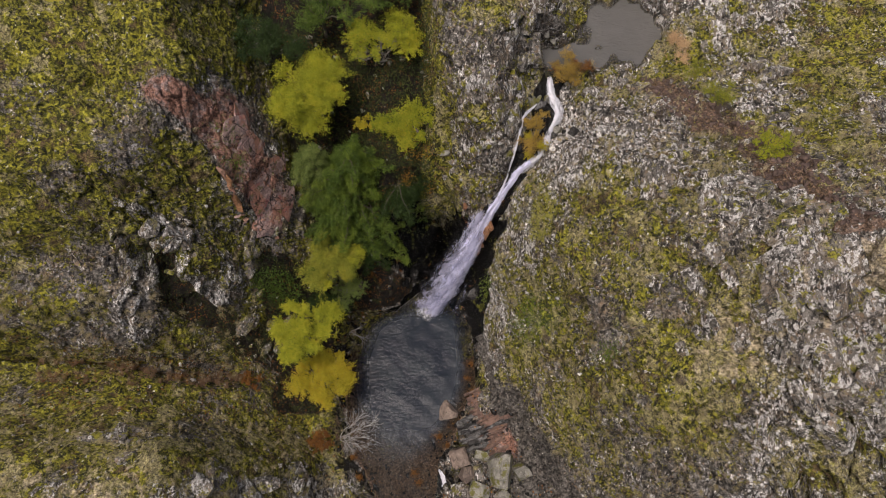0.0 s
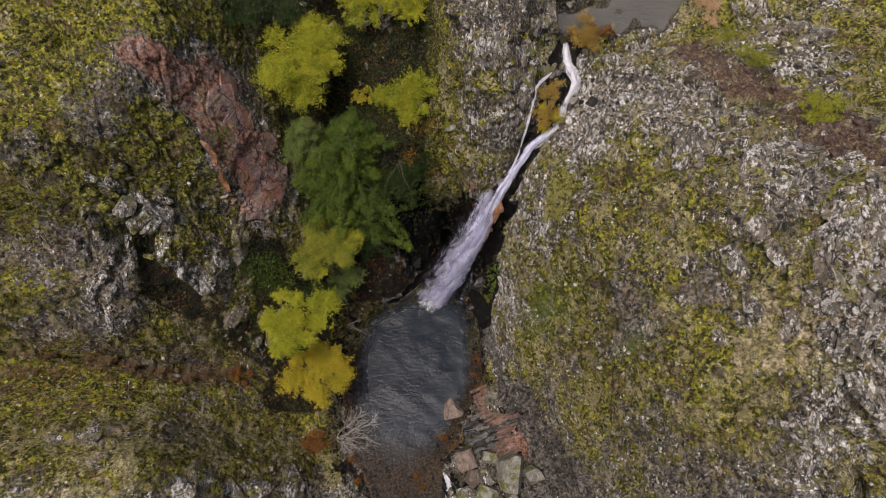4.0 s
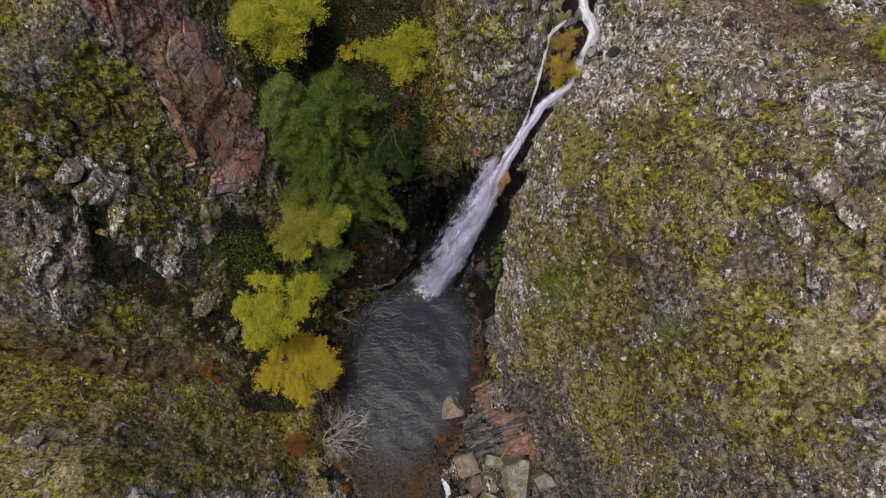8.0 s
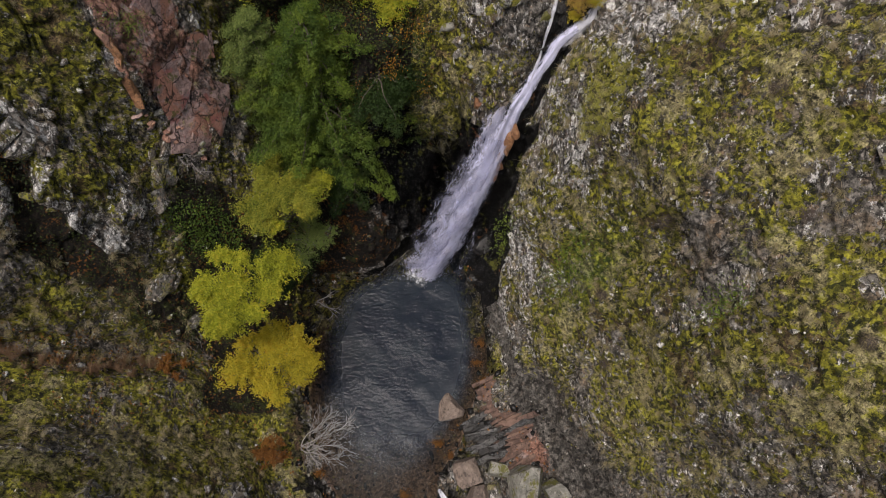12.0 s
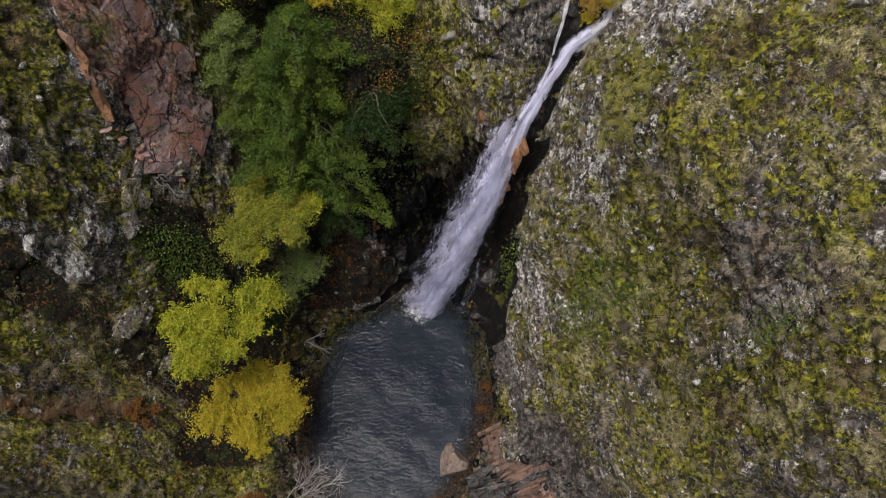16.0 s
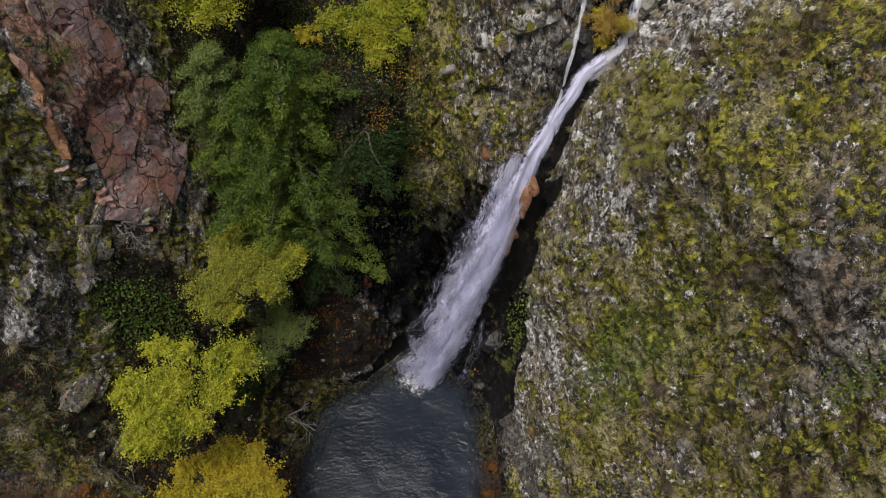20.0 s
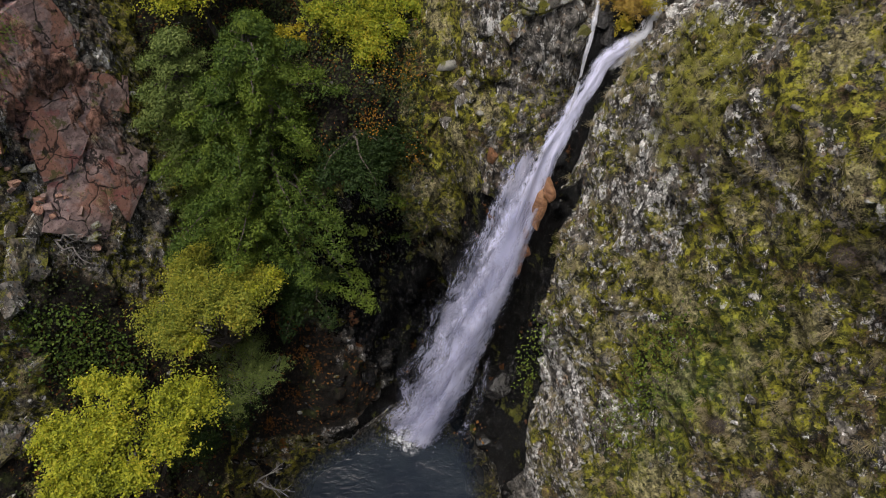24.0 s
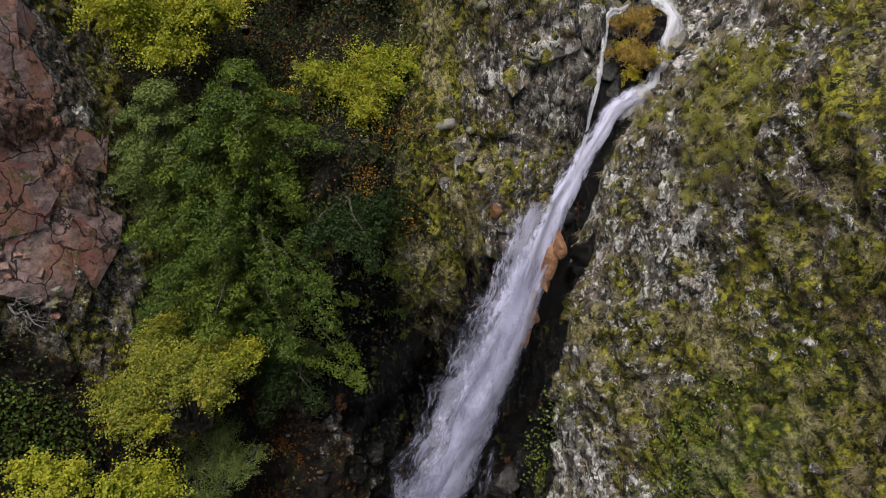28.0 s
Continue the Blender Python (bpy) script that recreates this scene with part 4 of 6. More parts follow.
def ribbon(name, line, widths, mat, parent, label, rows=60, cols=14, bulge=0.3, fray=0.15, seed=1, lift=0.0):
    """A sheet of falling water along a line of places, with a bulging, uneven cross-section."""
    rnd = random.Random(seed)
    line = [Vector(c) for c in line]
    dist = [0.0]
    for a, b in zip(line, line[1:]):
        dist.append(dist[-1] + (b - a).length)
    verts, uvs, body = [], [], []
    for r in range(rows + 1):
        s = dist[-1] * r / rows
        c = Vector([float(np.interp(s, dist, [q[i] for q in line])) for i in range(3)])
        a = Vector([float(np.interp(max(0, s - 0.7), dist, [q[i] for q in line])) for i in range(3)])
        b = Vector([float(np.interp(min(dist[-1], s + 0.7), dist, [q[i] for q in line])) for i in range(3)])
        way = (b - a).normalized()
        side = way.cross(Vector((0.35, -1, 0.55))).normalized()
        out = side.cross(way).normalized()
        if out.y > 0:
            out = -out
        w = float(np.interp(s, dist, widths))
        for k in range(cols + 1):
            u = k / cols * 2 - 1
            wob = noise.noise(Vector((u * 2.1 + seed * 9, s * 0.45, seed * 3.3)))
            v = c + side * (u * w / 2 * (1 + fray * noise.noise(Vector((seed, s * 0.8, u * 2))))) + out * (bulge * w * 0.5 * (1 - u * u) + 0.22 * w * 0.5 * wob + lift)
            verts.append(v)
            uvs.append((u * w / 2 + seed * 7.7, s))
            end = min(1, (dist[-1] - s) / 0.8 + 0.55) * min(1, s / 1.3 + 0.6)
            body.append((1.0 - 0.98 * abs(u) ** 1.7) * end)
    faces = [(r * (cols + 1) + k, r * (cols + 1) + k + 1, (r + 1) * (cols + 1) + k + 1, (r + 1) * (cols + 1) + k) for r in range(rows) for k in range(cols)]
    ob = part(name, (verts, faces), mat, parent, label)
    me = ob.data
    uv = me.uv_layers.new(name="UVMap")
    for lp in me.loops:
        uv.data[lp.index].uv = uvs[lp.vertex_index]
    me.attributes.new("body", "FLOAT_COLOR", "POINT").data.foreach_set("color", np.repeat(np.array(body), 4))
    return smooth(ob)


fall = thing("waterfall", (0, 0, 0), "white waterfall sliding from a rock lip into the pool", "waterfall")
MAIN = [(5.75, 19.95, 15.5), (4.9, 19.4, 15.2), (3.9, 18.2, 14.2), (3.1, 17.3, 13.3), (2.6, 16.75, 12.0), (2.0, 16.25, 9.6), (1.2, 15.7, 6.6), (0.25, 15.15, 3.0), (-0.75, 14.7, -0.4), (-1.05, 14.5, -1.05)]
ribbon("main_stream", MAIN, (0.6, 0.8, 0.85, 1.0, 1.5, 2.2, 2.6, 2.7, 2.7, 2.6), FALL, fall, "dense white falling water", 90, 18, 0.35, 0.25, 1)
ribbon("veil", [(a - 0.45, b + 0.1, c) for a, b, c in MAIN[3:]], (0.7, 1.4, 2.6, 3.2, 3.4, 3.5, 3.5), VEIL, fall, "thin veil of spray", 70, 16, 0.25, 0.3, 2, -0.15)
ribbon("veil", [(a - 0.15, b - 0.1, c) for a, b, c in MAIN[4:]], (0.9, 1.9, 2.5, 2.9, 3.1, 3.2), VEIL, fall, "thin veil of spray", 70, 16, 0.3, 0.35, 8, 0.12)
ribbon("front_strand", [(a + 0.1, b - 0.25, c) for a, b, c in MAIN[4:]], (0.5, 1.0, 1.4, 1.6, 1.7, 1.8), VEIL, fall, "front strand of white water", 60, 10, 0.4, 0.35, 3, 0.3)
ribbon("side_trickle", [(1.75, 15.35, 4.4), (1.6, 15.0, 2.6), (1.4, 14.7, 0.6), (0.9, 14.3, -1.0)], (0.3, 0.75, 0.9, 0.8), THREAD, fall, "thin trickles over dark rock", 40, 10, 0.15, 0.5, 14, 0.3)


def on_bed(points, lift=0.2):
    """Places along the stream, laid on the finished ground."""
    out = []
    for (x0, y0), (x1, y1) in zip(points, points[1:]):
        for i in range(4):
            x, y = x0 + (x1 - x0) * i / 4, y0 + (y1 - y0) * i / 4
            out.append((x, y, max(float(ground_z(x, y)), float(landform(np.array(x), np.array(y)))) + lift))
    return out


upper = on_bed([(6.95, 25.2), (7.05, 24.2), (7.3, 23.7), (7.5, 22.8), (7.05, 22.0), (6.8, 21.05), (6.3, 20.35), (5.5, 19.75), (4.95, 19.4)])
ribbon("upper_stream", upper, [0.8] * 8 + [1.2] * 6 + [1.0] * 10 + [1.0] * 4 + [0.8] * 4, RILL, fall, "white stream running down the rock channel", 110, 12, 0.25, 0.7, 5, 0.04)
side = on_bed([(6.1, 23.5), (5.6, 23.05), (5.1, 22.4), (4.95, 21.6), (4.6, 20.4), (4.2, 19.5), (3.9, 18.9), (3.3, 18.0)], 0.24)
ribbon("side_stream", side, [0.2] * 4 + [0.34] * 8 + [0.26] * 4 + [0.2] * 6 + [0.3] * 6, RILL, fall, "thin side stream over dark rock", 80, 8, 0.2, 0.6, 6, 0.1)
ribbon("outflow", [(-0.3, 1.2, -0.97), (0.0, 0.6, -0.98), (0.2, -0.2, -1.2), (0.5, -1.6, -1.7)], (0.3, 0.5, 0.7, 0.9), RILL, fall, "small white riffle at the outflow", 20, 8, 0.2, 0.4, 7, 0.1)

# ---- plants ----
def tube(path, radii, sides=5):
    """A tapered, bent stem as (verts, faces)."""
    verts, faces = [], []
    for i, c in enumerate(path):
        a, b = path[max(0, i - 1)], path[min(len(path) - 1, i + 1)]
        way = (b - a).normalized() if (b - a).length > 1e-6 else Vector((0, 0, 1))
        u = way.cross(Vector((0.31, 0.9, 0.2))).normalized()
        w = way.cross(u)
        for k in range(sides):
            t = 2 * math.pi * k / sides
            verts.append(c + (u * math.cos(t) + w * math.sin(t)) * radii[i])
    for i in range(len(path) - 1):
        for k in range(sides):
            faces.append((i * sides + k, i * sides + (k + 1) % sides, (i + 1) * sides + (k + 1) % sides, (i + 1) * sides + k))
    return verts, faces


def joined(lots):
    verts, faces = [], []
    for v, f in lots:
        o = len(verts)
        verts.extend(v)
        faces.extend(tuple(i + o for i in q) for q in f)
    return verts, faces


def limb(a, b, r0, r1, rnd, sag=0.0, n=5):
    path = []
    for i in range(n + 1):
        t = i / n
        j = Vector((rnd.uniform(-1, 1), rnd.uniform(-1, 1), rnd.uniform(-1, 1))) * (b - a).length * 0.05 * (0 < i < n)
        path.append(a.lerp(b, t) + j + Vector((0, 0, -sag * 4 * t * (1 - t))))
    return tube(path, [r0 + (r1 - r0) * i / n for i in range(n + 1)])


def leaf_mesh(name, centres, normals, sizes, mat, parent, label="", seed=1, long=1.5):
    """Many small folded leaves at given places, as one mesh."""
    g = np.random.default_rng(seed)
    c = np.array(centres)
    n = np.array(normals) + g.normal(0, 0.7, (len(c), 3))
    n /= np.linalg.norm(n, axis=1)[:, None] + 1e-9
    r = g.normal(0, 1, (len(c), 3))
    a = np.cross(n, r)
    a /= np.linalg.norm(a, axis=1)[:, None] + 1e-9
    b = np.cross(n, a)
    s = np.array(sizes)[:, None]
    v = np.stack([c - a * s * long / 2, c + b * s * 0.5 + n * s * 0.14, c + a * s * long / 2 - n * s * 0.12, c - b * s * 0.5 + n * s * 0.14], 1).reshape(-1, 3)
    k = np.arange(len(c)) * 4
    f = np.stack([np.stack([k, k + 1, k + 2], 1), np.stack([k, k + 2, k + 3], 1)], 1).reshape(-1, 3)
    me = bpy.data.meshes.new(name)
    me.vertices.add(len(v))
    me.vertices.foreach_set("co", v.ravel())
    me.loops.add(f.size)
    me.loops.foreach_set("vertex_index", f.ravel().astype(np.int32))
    me.polygons.add(len(f))
    me.polygons.foreach_set("loop_start", np.arange(0, f.size, 3, dtype=np.int32))
    me.update(calc_edges=True)
    me.materials.append(mat)
    ob = new(name, me)
    ob.parent = parent
    if label:
        ob["label"] = label
    return ob


def lobe_leaves(lobes, count, size, seed, hollow=0.3, ragged=0.5):
    """Leaf places on clumps: each lobe (centre, radii) breaks up into many sprays with gaps between them."""
    g = np.random.default_rng(seed)
    vol = np.array([r[0] * r[1] + r[0] * r[2] for _, r in lobes])
    out_c, out_n, out_s = [], [], []
    for (c, r), share in zip(lobes, vol / vol.sum()):
        n = int(count * share)
        sprays = max(10, n // 26)
        d = g.normal(0, 1, (sprays, 3))
        d[:, 2] = np.where(d[:, 2] < -0.5, -d[:, 2] * 0.6, d[:, 2])
        d /= np.linalg.norm(d, axis=1)[:, None]
        rad = hollow + (1 - hollow) * g.random(sprays) ** 0.6 + g.normal(0, ragged * 0.35, sprays)
        heart = np.array(c) + d * np.array(r) * rad[:, None] * g.choice([0.85, 1.0, 1.3], sprays)[:, None]
        pick = g.integers(0, sprays, n)
        mean = float(np.mean(r))
        off = g.normal(0, 1, (n, 3)) * (mean * 0.075 + size * 0.4) + d[pick] * g.normal(0, mean * 0.17, (n, 1))
        out_c.append(heart[pick] + off)
        out_n.append(d[pick] * 0.6 + np.array([0, 0, 0.8]))
        out_s.append(size * g.uniform(0.5, 1.15, n))
    return np.concatenate(out_c), np.concatenate(out_n), np.concatenate(out_s)


def tree(name, root, lobes, count, size, mat, label, seed, bark=BARK, trunk=0.14, second=None, category="tree", lean=(0, 0), group=""):
    """A tree or shrub: stem, limbs to each lobe of the crown, twigs, and leaves lobe by lobe. lobes: (centre, radii) in the world."""
    rnd = random.Random(seed)
    x, y = root
    z = float(ground_z(x, y)) - 0.15
    base = Vector((x, y, z))
    ob = thing(name, base, label, category, group)
    mid = sum((Vector(c) for c, _ in lobes), Vector()) / len(lobes)
    fork = base.lerp(mid, 0.45) + Vector((lean[0], lean[1], 0))
    part("trunk", limb(Vector(), fork - base, trunk, trunk * 0.7, rnd, 0, 6), bark, ob)
    sel, mat2, lab2 = second if second else ((), mat, "")
    area = [r[0] * r[1] + r[0] * r[2] for _, r in lobes]
    for i, (c, r) in enumerate(lobes):
        c = Vector(c)
        lots = [limb(fork - base, c - base, trunk * 0.6, trunk * 0.22, rnd, -0.15)]
        for _ in range(7):
            d = Vector((rnd.uniform(-1, 1), rnd.uniform(-1, 1), rnd.uniform(-0.2, 1)))
            d = Vector((d.x * r[0], d.y * r[1], d.z * r[2])) * 0.85
            lots.append(limb(fork.lerp(c, rnd.uniform(0.55, 1)) - base, c + d - base, trunk * 0.2, 0.012, rnd, 0.05, 4))
        arm = part("limb", joined(lots), bark, ob)
        leaf_mesh("foliage", *lobe_leaves([(c - base, r)], int(1.35 * count * area[i] / sum(area)), size * 0.8, seed * 100 + i), mat2 if i in sel else mat, arm, lab2 if i in sel else "", seed * 100 + i)
    return ob


def lobes_of(centre, spread, n, r, seed, flat=0.7, tall=0.5):
    """Uneven lobes round a middle one, some high, some hanging out to the side."""
    g = random.Random(seed)
    out = [(tuple(centre), (r * 0.85, r * 0.85, r * flat))]
    for i in range(n):
        a = 2 * math.pi * i / n + g.uniform(-0.5, 0.5)
        s = spread * (0.5 + 0.75 * g.random())
        q = r * g.uniform(0.38, 0.8)
        out.append(((centre[0] + s * math.cos(a), centre[1] + s * math.sin(a), centre[2] + g.uniform(-1.0, 0.35) * tall * spread), (q * g.uniform(0.8, 1.3), q, q * flat)))
    return out


def fir_tree(name, root, top, reach, label, seed, mat=GREEN, bark=BARK, tiers=10, category="tree", leaf=0.042, light=FRESH, share=0.4):
    """A conifer: straight trunk, tiers of drooping boughs, each a feathery frond of needled twigs."""
    rnd = random.Random(seed)
    g = np.random.default_rng(seed)
    z = float(ground_z(*root)) - 0.2
    base, tip = Vector((*root, z)), Vector(top)
    ob = thing(name, base, label, category)
    part("trunk", limb(Vector(), tip - base, 0.24, 0.03, rnd, 0, 8), bark, ob)
    for k in range(tiers):
        f = 0.14 + 0.85 * k / (tiers - 1)
        r = reach * (1 - f) ** 0.62 * 1.05 + 0.35
        n = 6
        for i in range(n):
            a = 2 * math.pi * (i + 0.37 * k) / n + rnd.uniform(-0.35, 0.35)
            q = r * rnd.uniform(0.5, 1.2)
            start = base.lerp(tip, f)
            out = Vector((math.cos(a), math.sin(a), 0))
            droop = rnd.uniform(0.05, 0.45)
            end = start + out * q + Vector((0, 0, -droop * q))
            bough = part("bough", limb(start - base, end - base, 0.05, 0.012, rnd, -0.10 * q, 5), bark, ob)
            side = Vector((-out.y, out.x, 0))
            pale = rnd.random() < share
            lots = []
            steps = int(q / 0.24) + 2
            for j in range(steps + 1):
                t = 0.2 + 0.84 * j / steps
                c = start.lerp(end, t) + Vector((0, 0, 0.10 * q * 4 * t * (1 - t)))
                wide = 0.42 * q * (1.08 - t) * min(1, t * 2.5) + 0.06
                for sg in (-1, 1, 0):
                    tuft = c + side * sg * wide * rnd.uniform(0.45, 1.1) + out * wide * rnd.uniform(0, 0.6) + Vector((0, 0, -0.25 * abs(sg) * wide + rnd.uniform(-0.06, 0.10)))
                    w = rnd.uniform(0.10, 0.19)
                    m = int(38 * (w / 0.15) ** 2)
                    e = g.normal(0, 1, (m, 3)) * np.array([w, w, w * 0.5]) * 0.75
                    lots.append((np.array(tuft - base) + e, e * 1.6 / w + np.array([out.x * 0.3, out.y * 0.3, 0.9]), leaf * 1.2 * g.uniform(0.6, 1.25, m)))
            leaf_mesh("needles", *[np.concatenate([v[i] for v in lots]) for i in range(3)], light if pale else mat, bough, "lighter green needles" if pale else "", seed * 100 + k * 10 + i, 2.2)
    return ob


def bare_bush(name, root, ends, mat, label, seed, height=1.2, twigs=9, r0=0.05, category="shrub"):
    """A leafless bush: stems from one root that fork into fine twigs."""
    rnd = random.Random(seed)
    base = Vector((*root, float(ground_z(*root)) - 0.1))
    ob = thing(name, base, label, category)
    for e in ends:
        tip = Vector(e)
        stem = part("stem", limb(Vector(), tip, r0, r0 * 0.3, rnd, -0.2 * height, 6), mat, ob)
        lots = []
        for i in range(twigs):
            f = rnd.uniform(0.25, 0.95)
            a = tip * f + Vector((0, 0, 0.2 * height * 4 * f * (1 - f) * 0.9))
            d = (tip.normalized() + Vector((rnd.uniform(-1, 1), rnd.uniform(-1, 1), rnd.uniform(-0.3, 0.9))) * 0.9).normalized() * tip.length * rnd.uniform(0.25, 0.5)
            lots.append(limb(a, a + d, r0 * 0.35, 0.008, rnd, 0.04, 4))
            for _ in range(3):
                b = a + d * rnd.uniform(0.4, 0.9)
                d2 = (d.normalized() + Vector((rnd.uniform(-1, 1), rnd.uniform(-1, 1), rnd.uniform(-0.4, 0.8)))).normalized() * d.length * 0.5
                lots.append(limb(b, b + d2, r0 * 0.2, 0.006, rnd, 0, 3))
        part("twig", joined(lots), mat, stem)
    return ob


tree("birch_tree", (-8.8, 25.8), lobes_of((-8.9, 25.2, 16.3), 1.9, 16, 1.2, 3, 0.85, 0.6), 44000, 0.082, YELLOW, "yellow-green broadleaf tree in the ravine, leaves turning", 11)
tree("birch_tree", (-2.3, 24.6), lobes_of((-2.5, 24.0, 13.9), 1.7, 13, 1.0, 5, 0.95, 0.8), 30000, 0.082, LIME, "lime-green broadleaf tree beside the rock buttress", 12)
tree("birch_tree", (-5.6, 28.8), lobes_of((-5.5, 28.6, 17.0), 1.1, 6, 0.95, 6), 9350, 0.082, LIME, "small lime-green tree deep in the ravine", 13)
tree("birch_tree", (-2.4, 29.2), lobes_of((-2.7, 29.0, 17.2), 1.3, 8, 0.95, 7), 11900, 0.082, YELLOW, "small yellow tree high in the ravine", 14)
tree("maple_shrub", (-5.9, 24.9), lobes_of((-5.8, 24.4, 12.9), 0.55, 5, 0.42, 8), 1870, 0.082, AMBER, "small amber shrub under the trees", 15, trunk=0.05, category="shrub")
tree("hazel_tree", (-8.3, 16.0), lobes_of((-8.1, 15.3, 8.5), 1.75, 13, 1.05, 9, 0.8, 0.4), 34000, 0.078, OLIVE, "olive-yellow hazel bush with upright twigs above the pool", 16, second=((1, 2, 11), YELLOW, "yellow leaves"))
tree("willow_tree", (-10.3, 10.6), lobes_of((-10.1, 10.2, 8.8), 1.9, 14, 0.95, 10, 0.9, 0.4), 38000, 0.078, YELLOW, "bright yellow willow leaning over the pool", 17)
tree("willow_tree", (-9.4, 7.7), lobes_of((-8.9, 7.7, 5.0), 1.8, 14, 0.9, 12, 0.9, 0.45), 32000, 0.078, AMBER, "golden amber willow at the pool's edge", 18, bark=TWIG)
fir_tree("fir_tree", (-6.5, 19.6), (-6.2, 20.6, 16.0), 4.2, "tall dark-green fir with drooping boughs in the ravine", 31, tiers=13, share=0.45)
fir_tree("fir_tree", (-3.3, 20.3), (-3.3, 20.4, 10.6), 2.3, "dense dark-green fir sapling in deep shade", 32, DARKGREEN, tiers=8, share=0.0)
fir_tree("fir_tree", (-5.3, 17.6), (-5.4, 18.0, 7.6), 1.7, "low dark-green fir above the wet rock wall", 33, DARKGREEN, tiers=7, light=GREEN, share=0.3)
fir_tree("larch_tree", (-9.1, 20.9), (-9.0, 21.1, 15.0), 2.2, "pale sage-green conifer beside the fir", 19, SAGE, tiers=9, light=SAGE, share=0.0)
tree("dark_shrub", (-9.6, 13.3), lobes_of((-9.4, 13.0, 4.2), 1.1, 6, 1.1, 23), 9100, 0.093, DARKGREEN, "dense dark-green rounded shrub behind the willow", 24, category="shrub")
tree("broom_shrub", (-8.2, 15.0), lobes_of((-7.5, 14.5, 4.6), 1.2, 9, 0.85, 24), 12000, 0.05, SAGE, "grey-green wispy broom shrub", 25, bark=TWIG, trunk=0.06, category="shrub")
tree("ravine_tree", (-12.0, 28.5), lobes_of((-12.0, 28.0, 17.5), 1.6, 8, 1.2, 25), 11900, 0.082, DARKGREEN, "dark-green tree at the top of the ravine", 26)
tree("ravine_tree", (-8.5, 31.0), lobes_of((-8.5, 30.6, 18.0), 2.0, 8, 1.3, 26), 11900, 0.082, GREEN, "green tree at the top of the ravine", 27)
tree("ravine_tree", (-4.0, 32.0), lobes_of((-4.0, 31.6, 18.6), 2.0, 8, 1.3, 27), 11900, 0.082, GREEN, "green tree at the top of the ravine", 28)
tree("rust_shrub", (5.9, 21.3), lobes_of((5.75, 20.9, 16.3), 0.7, 9, 0.5, 14, 1.0, 0.6) + lobes_of((5.95, 22.0, 16.9), 0.7, 8, 0.45, 94, 1.0, 0.6), 13000, 0.05, BROWNLEAF, "brown-amber shrub on the island in the stream", 20, trunk=0.05, second=((1, 4, 8), AMBER, "amber leaves"), category="shrub", bark=TWIG)
tree("rust_shrub", (8.4, 24.9), lobes_of((8.15, 25.2, 18.2), 0.95, 10, 0.6, 15, 0.7, 0.5), 11000, 0.05, BROWNLEAF, "amber and rust shrub at the pond's outlet", 21, trunk=0.05, second=((2, 3, 5), RUST, "rusty leaves"), category="shrub", bark=TWIG)
tree("peach_shrub", (15.5, 26.9), lobes_of((15.5, 26.8, 18.6), 1.0, 11, 0.55, 16, 0.7, 0.5), 17000, 0.045, PEACH, "pale peach-coloured leafy shrub beside the pond", 22, trunk=0.05, category="shrub", bark=TWIG)
tree("green_shrub", (16.8, 24.4), lobes_of((16.6, 24.6, 19.0), 1.1, 8, 0.7, 17, 0.6), 9000, 0.05, OLIVE, "low olive-green broom beside the pond", 23, trunk=0.05, category="shrub")
tree("green_shrub", (16.4, 21.6), lobes_of((16.3, 21.6, 20.9), 0.7, 7, 0.5, 57, 0.7), 6000, 0.045, OLIVE, "small olive-green broom beside the rubble gully", 63, trunk=0.04, category="shrub")
tree("green_shrub", (17.2, 16.4), lobes_of((17.1, 16.4, 24.2), 0.9, 8, 0.5, 58, 0.45), 6500, 0.045, LIME, "low bright green grassy shrub beside the rubble gully", 64, trunk=0.04, category="shrub")
tree("rust_shrub", (-9.7, 3.6), lobes_of((-9.5, 3.3, 1.2), 0.7, 7, 0.5, 18, 0.7), 3380, 0.085, RUST, "rusty orange shrub on the pool's bank", 29, trunk=0.04, category="shrub", bark=TWIG)
tree("rust_shrub", (-15.2, 7.8), lobes_of((-15.0, 7.6, 3.4), 0.8, 6, 0.5, 19, 0.7), 1950, 0.085, RUST, "sparse rusty shrub in the gully", 30, trunk=0.04, category="shrub", bark=TWIG)
bare_bush("bare_bush", (-8.3, 3.6), [(2.6, 0.9, 1.2), (2.4, 0.0, 0.8), (1.9, 1.6, 1.5), (1.2, -0.9, 0.7), (2.2, -0.8, 0.9)], PALEWOOD, "bleached leafless bush over the water's edge", 41, 1.2, 17, 0.032)
bare_bush("bare_bush", (-4.2, 28.0), [(0.5, -1.2, 1.7), (-0.9, -0.9, 1.6), (1.0, 0.2, 1.6), (0.1, -0.4, 2.0)], TWIG, "leafless grey-brown twiggy bush between the trees", 42)
bare_bush("dead_branch", (-7.9, 12.3), [(1.6, -1.0, 0.9), (1.2, 0.2, 0.9)], PALEWOOD, "dead forked branch over the pool's edge", 43, 0.6, 5, 0.05, "branch")
bare_bush("dead_branch", (-13.0, 16.6), [(1.6, -1.2, 0.2), (1.2, -0.3, 0.6)], TWIG, "dry dead branch on the slope below the red rock", 44, 0.4, 6, 0.04, "branch")
bare_bush("bare_bush", (-13.6, 8.6), [(0.9, -0.6, 1.3), (-0.8, 0.3, 1.5), (0.2, 0.8, 1.4)], TWIG, "tangled leafless bush in the gully", 45, 1.0, 8, 0.04)


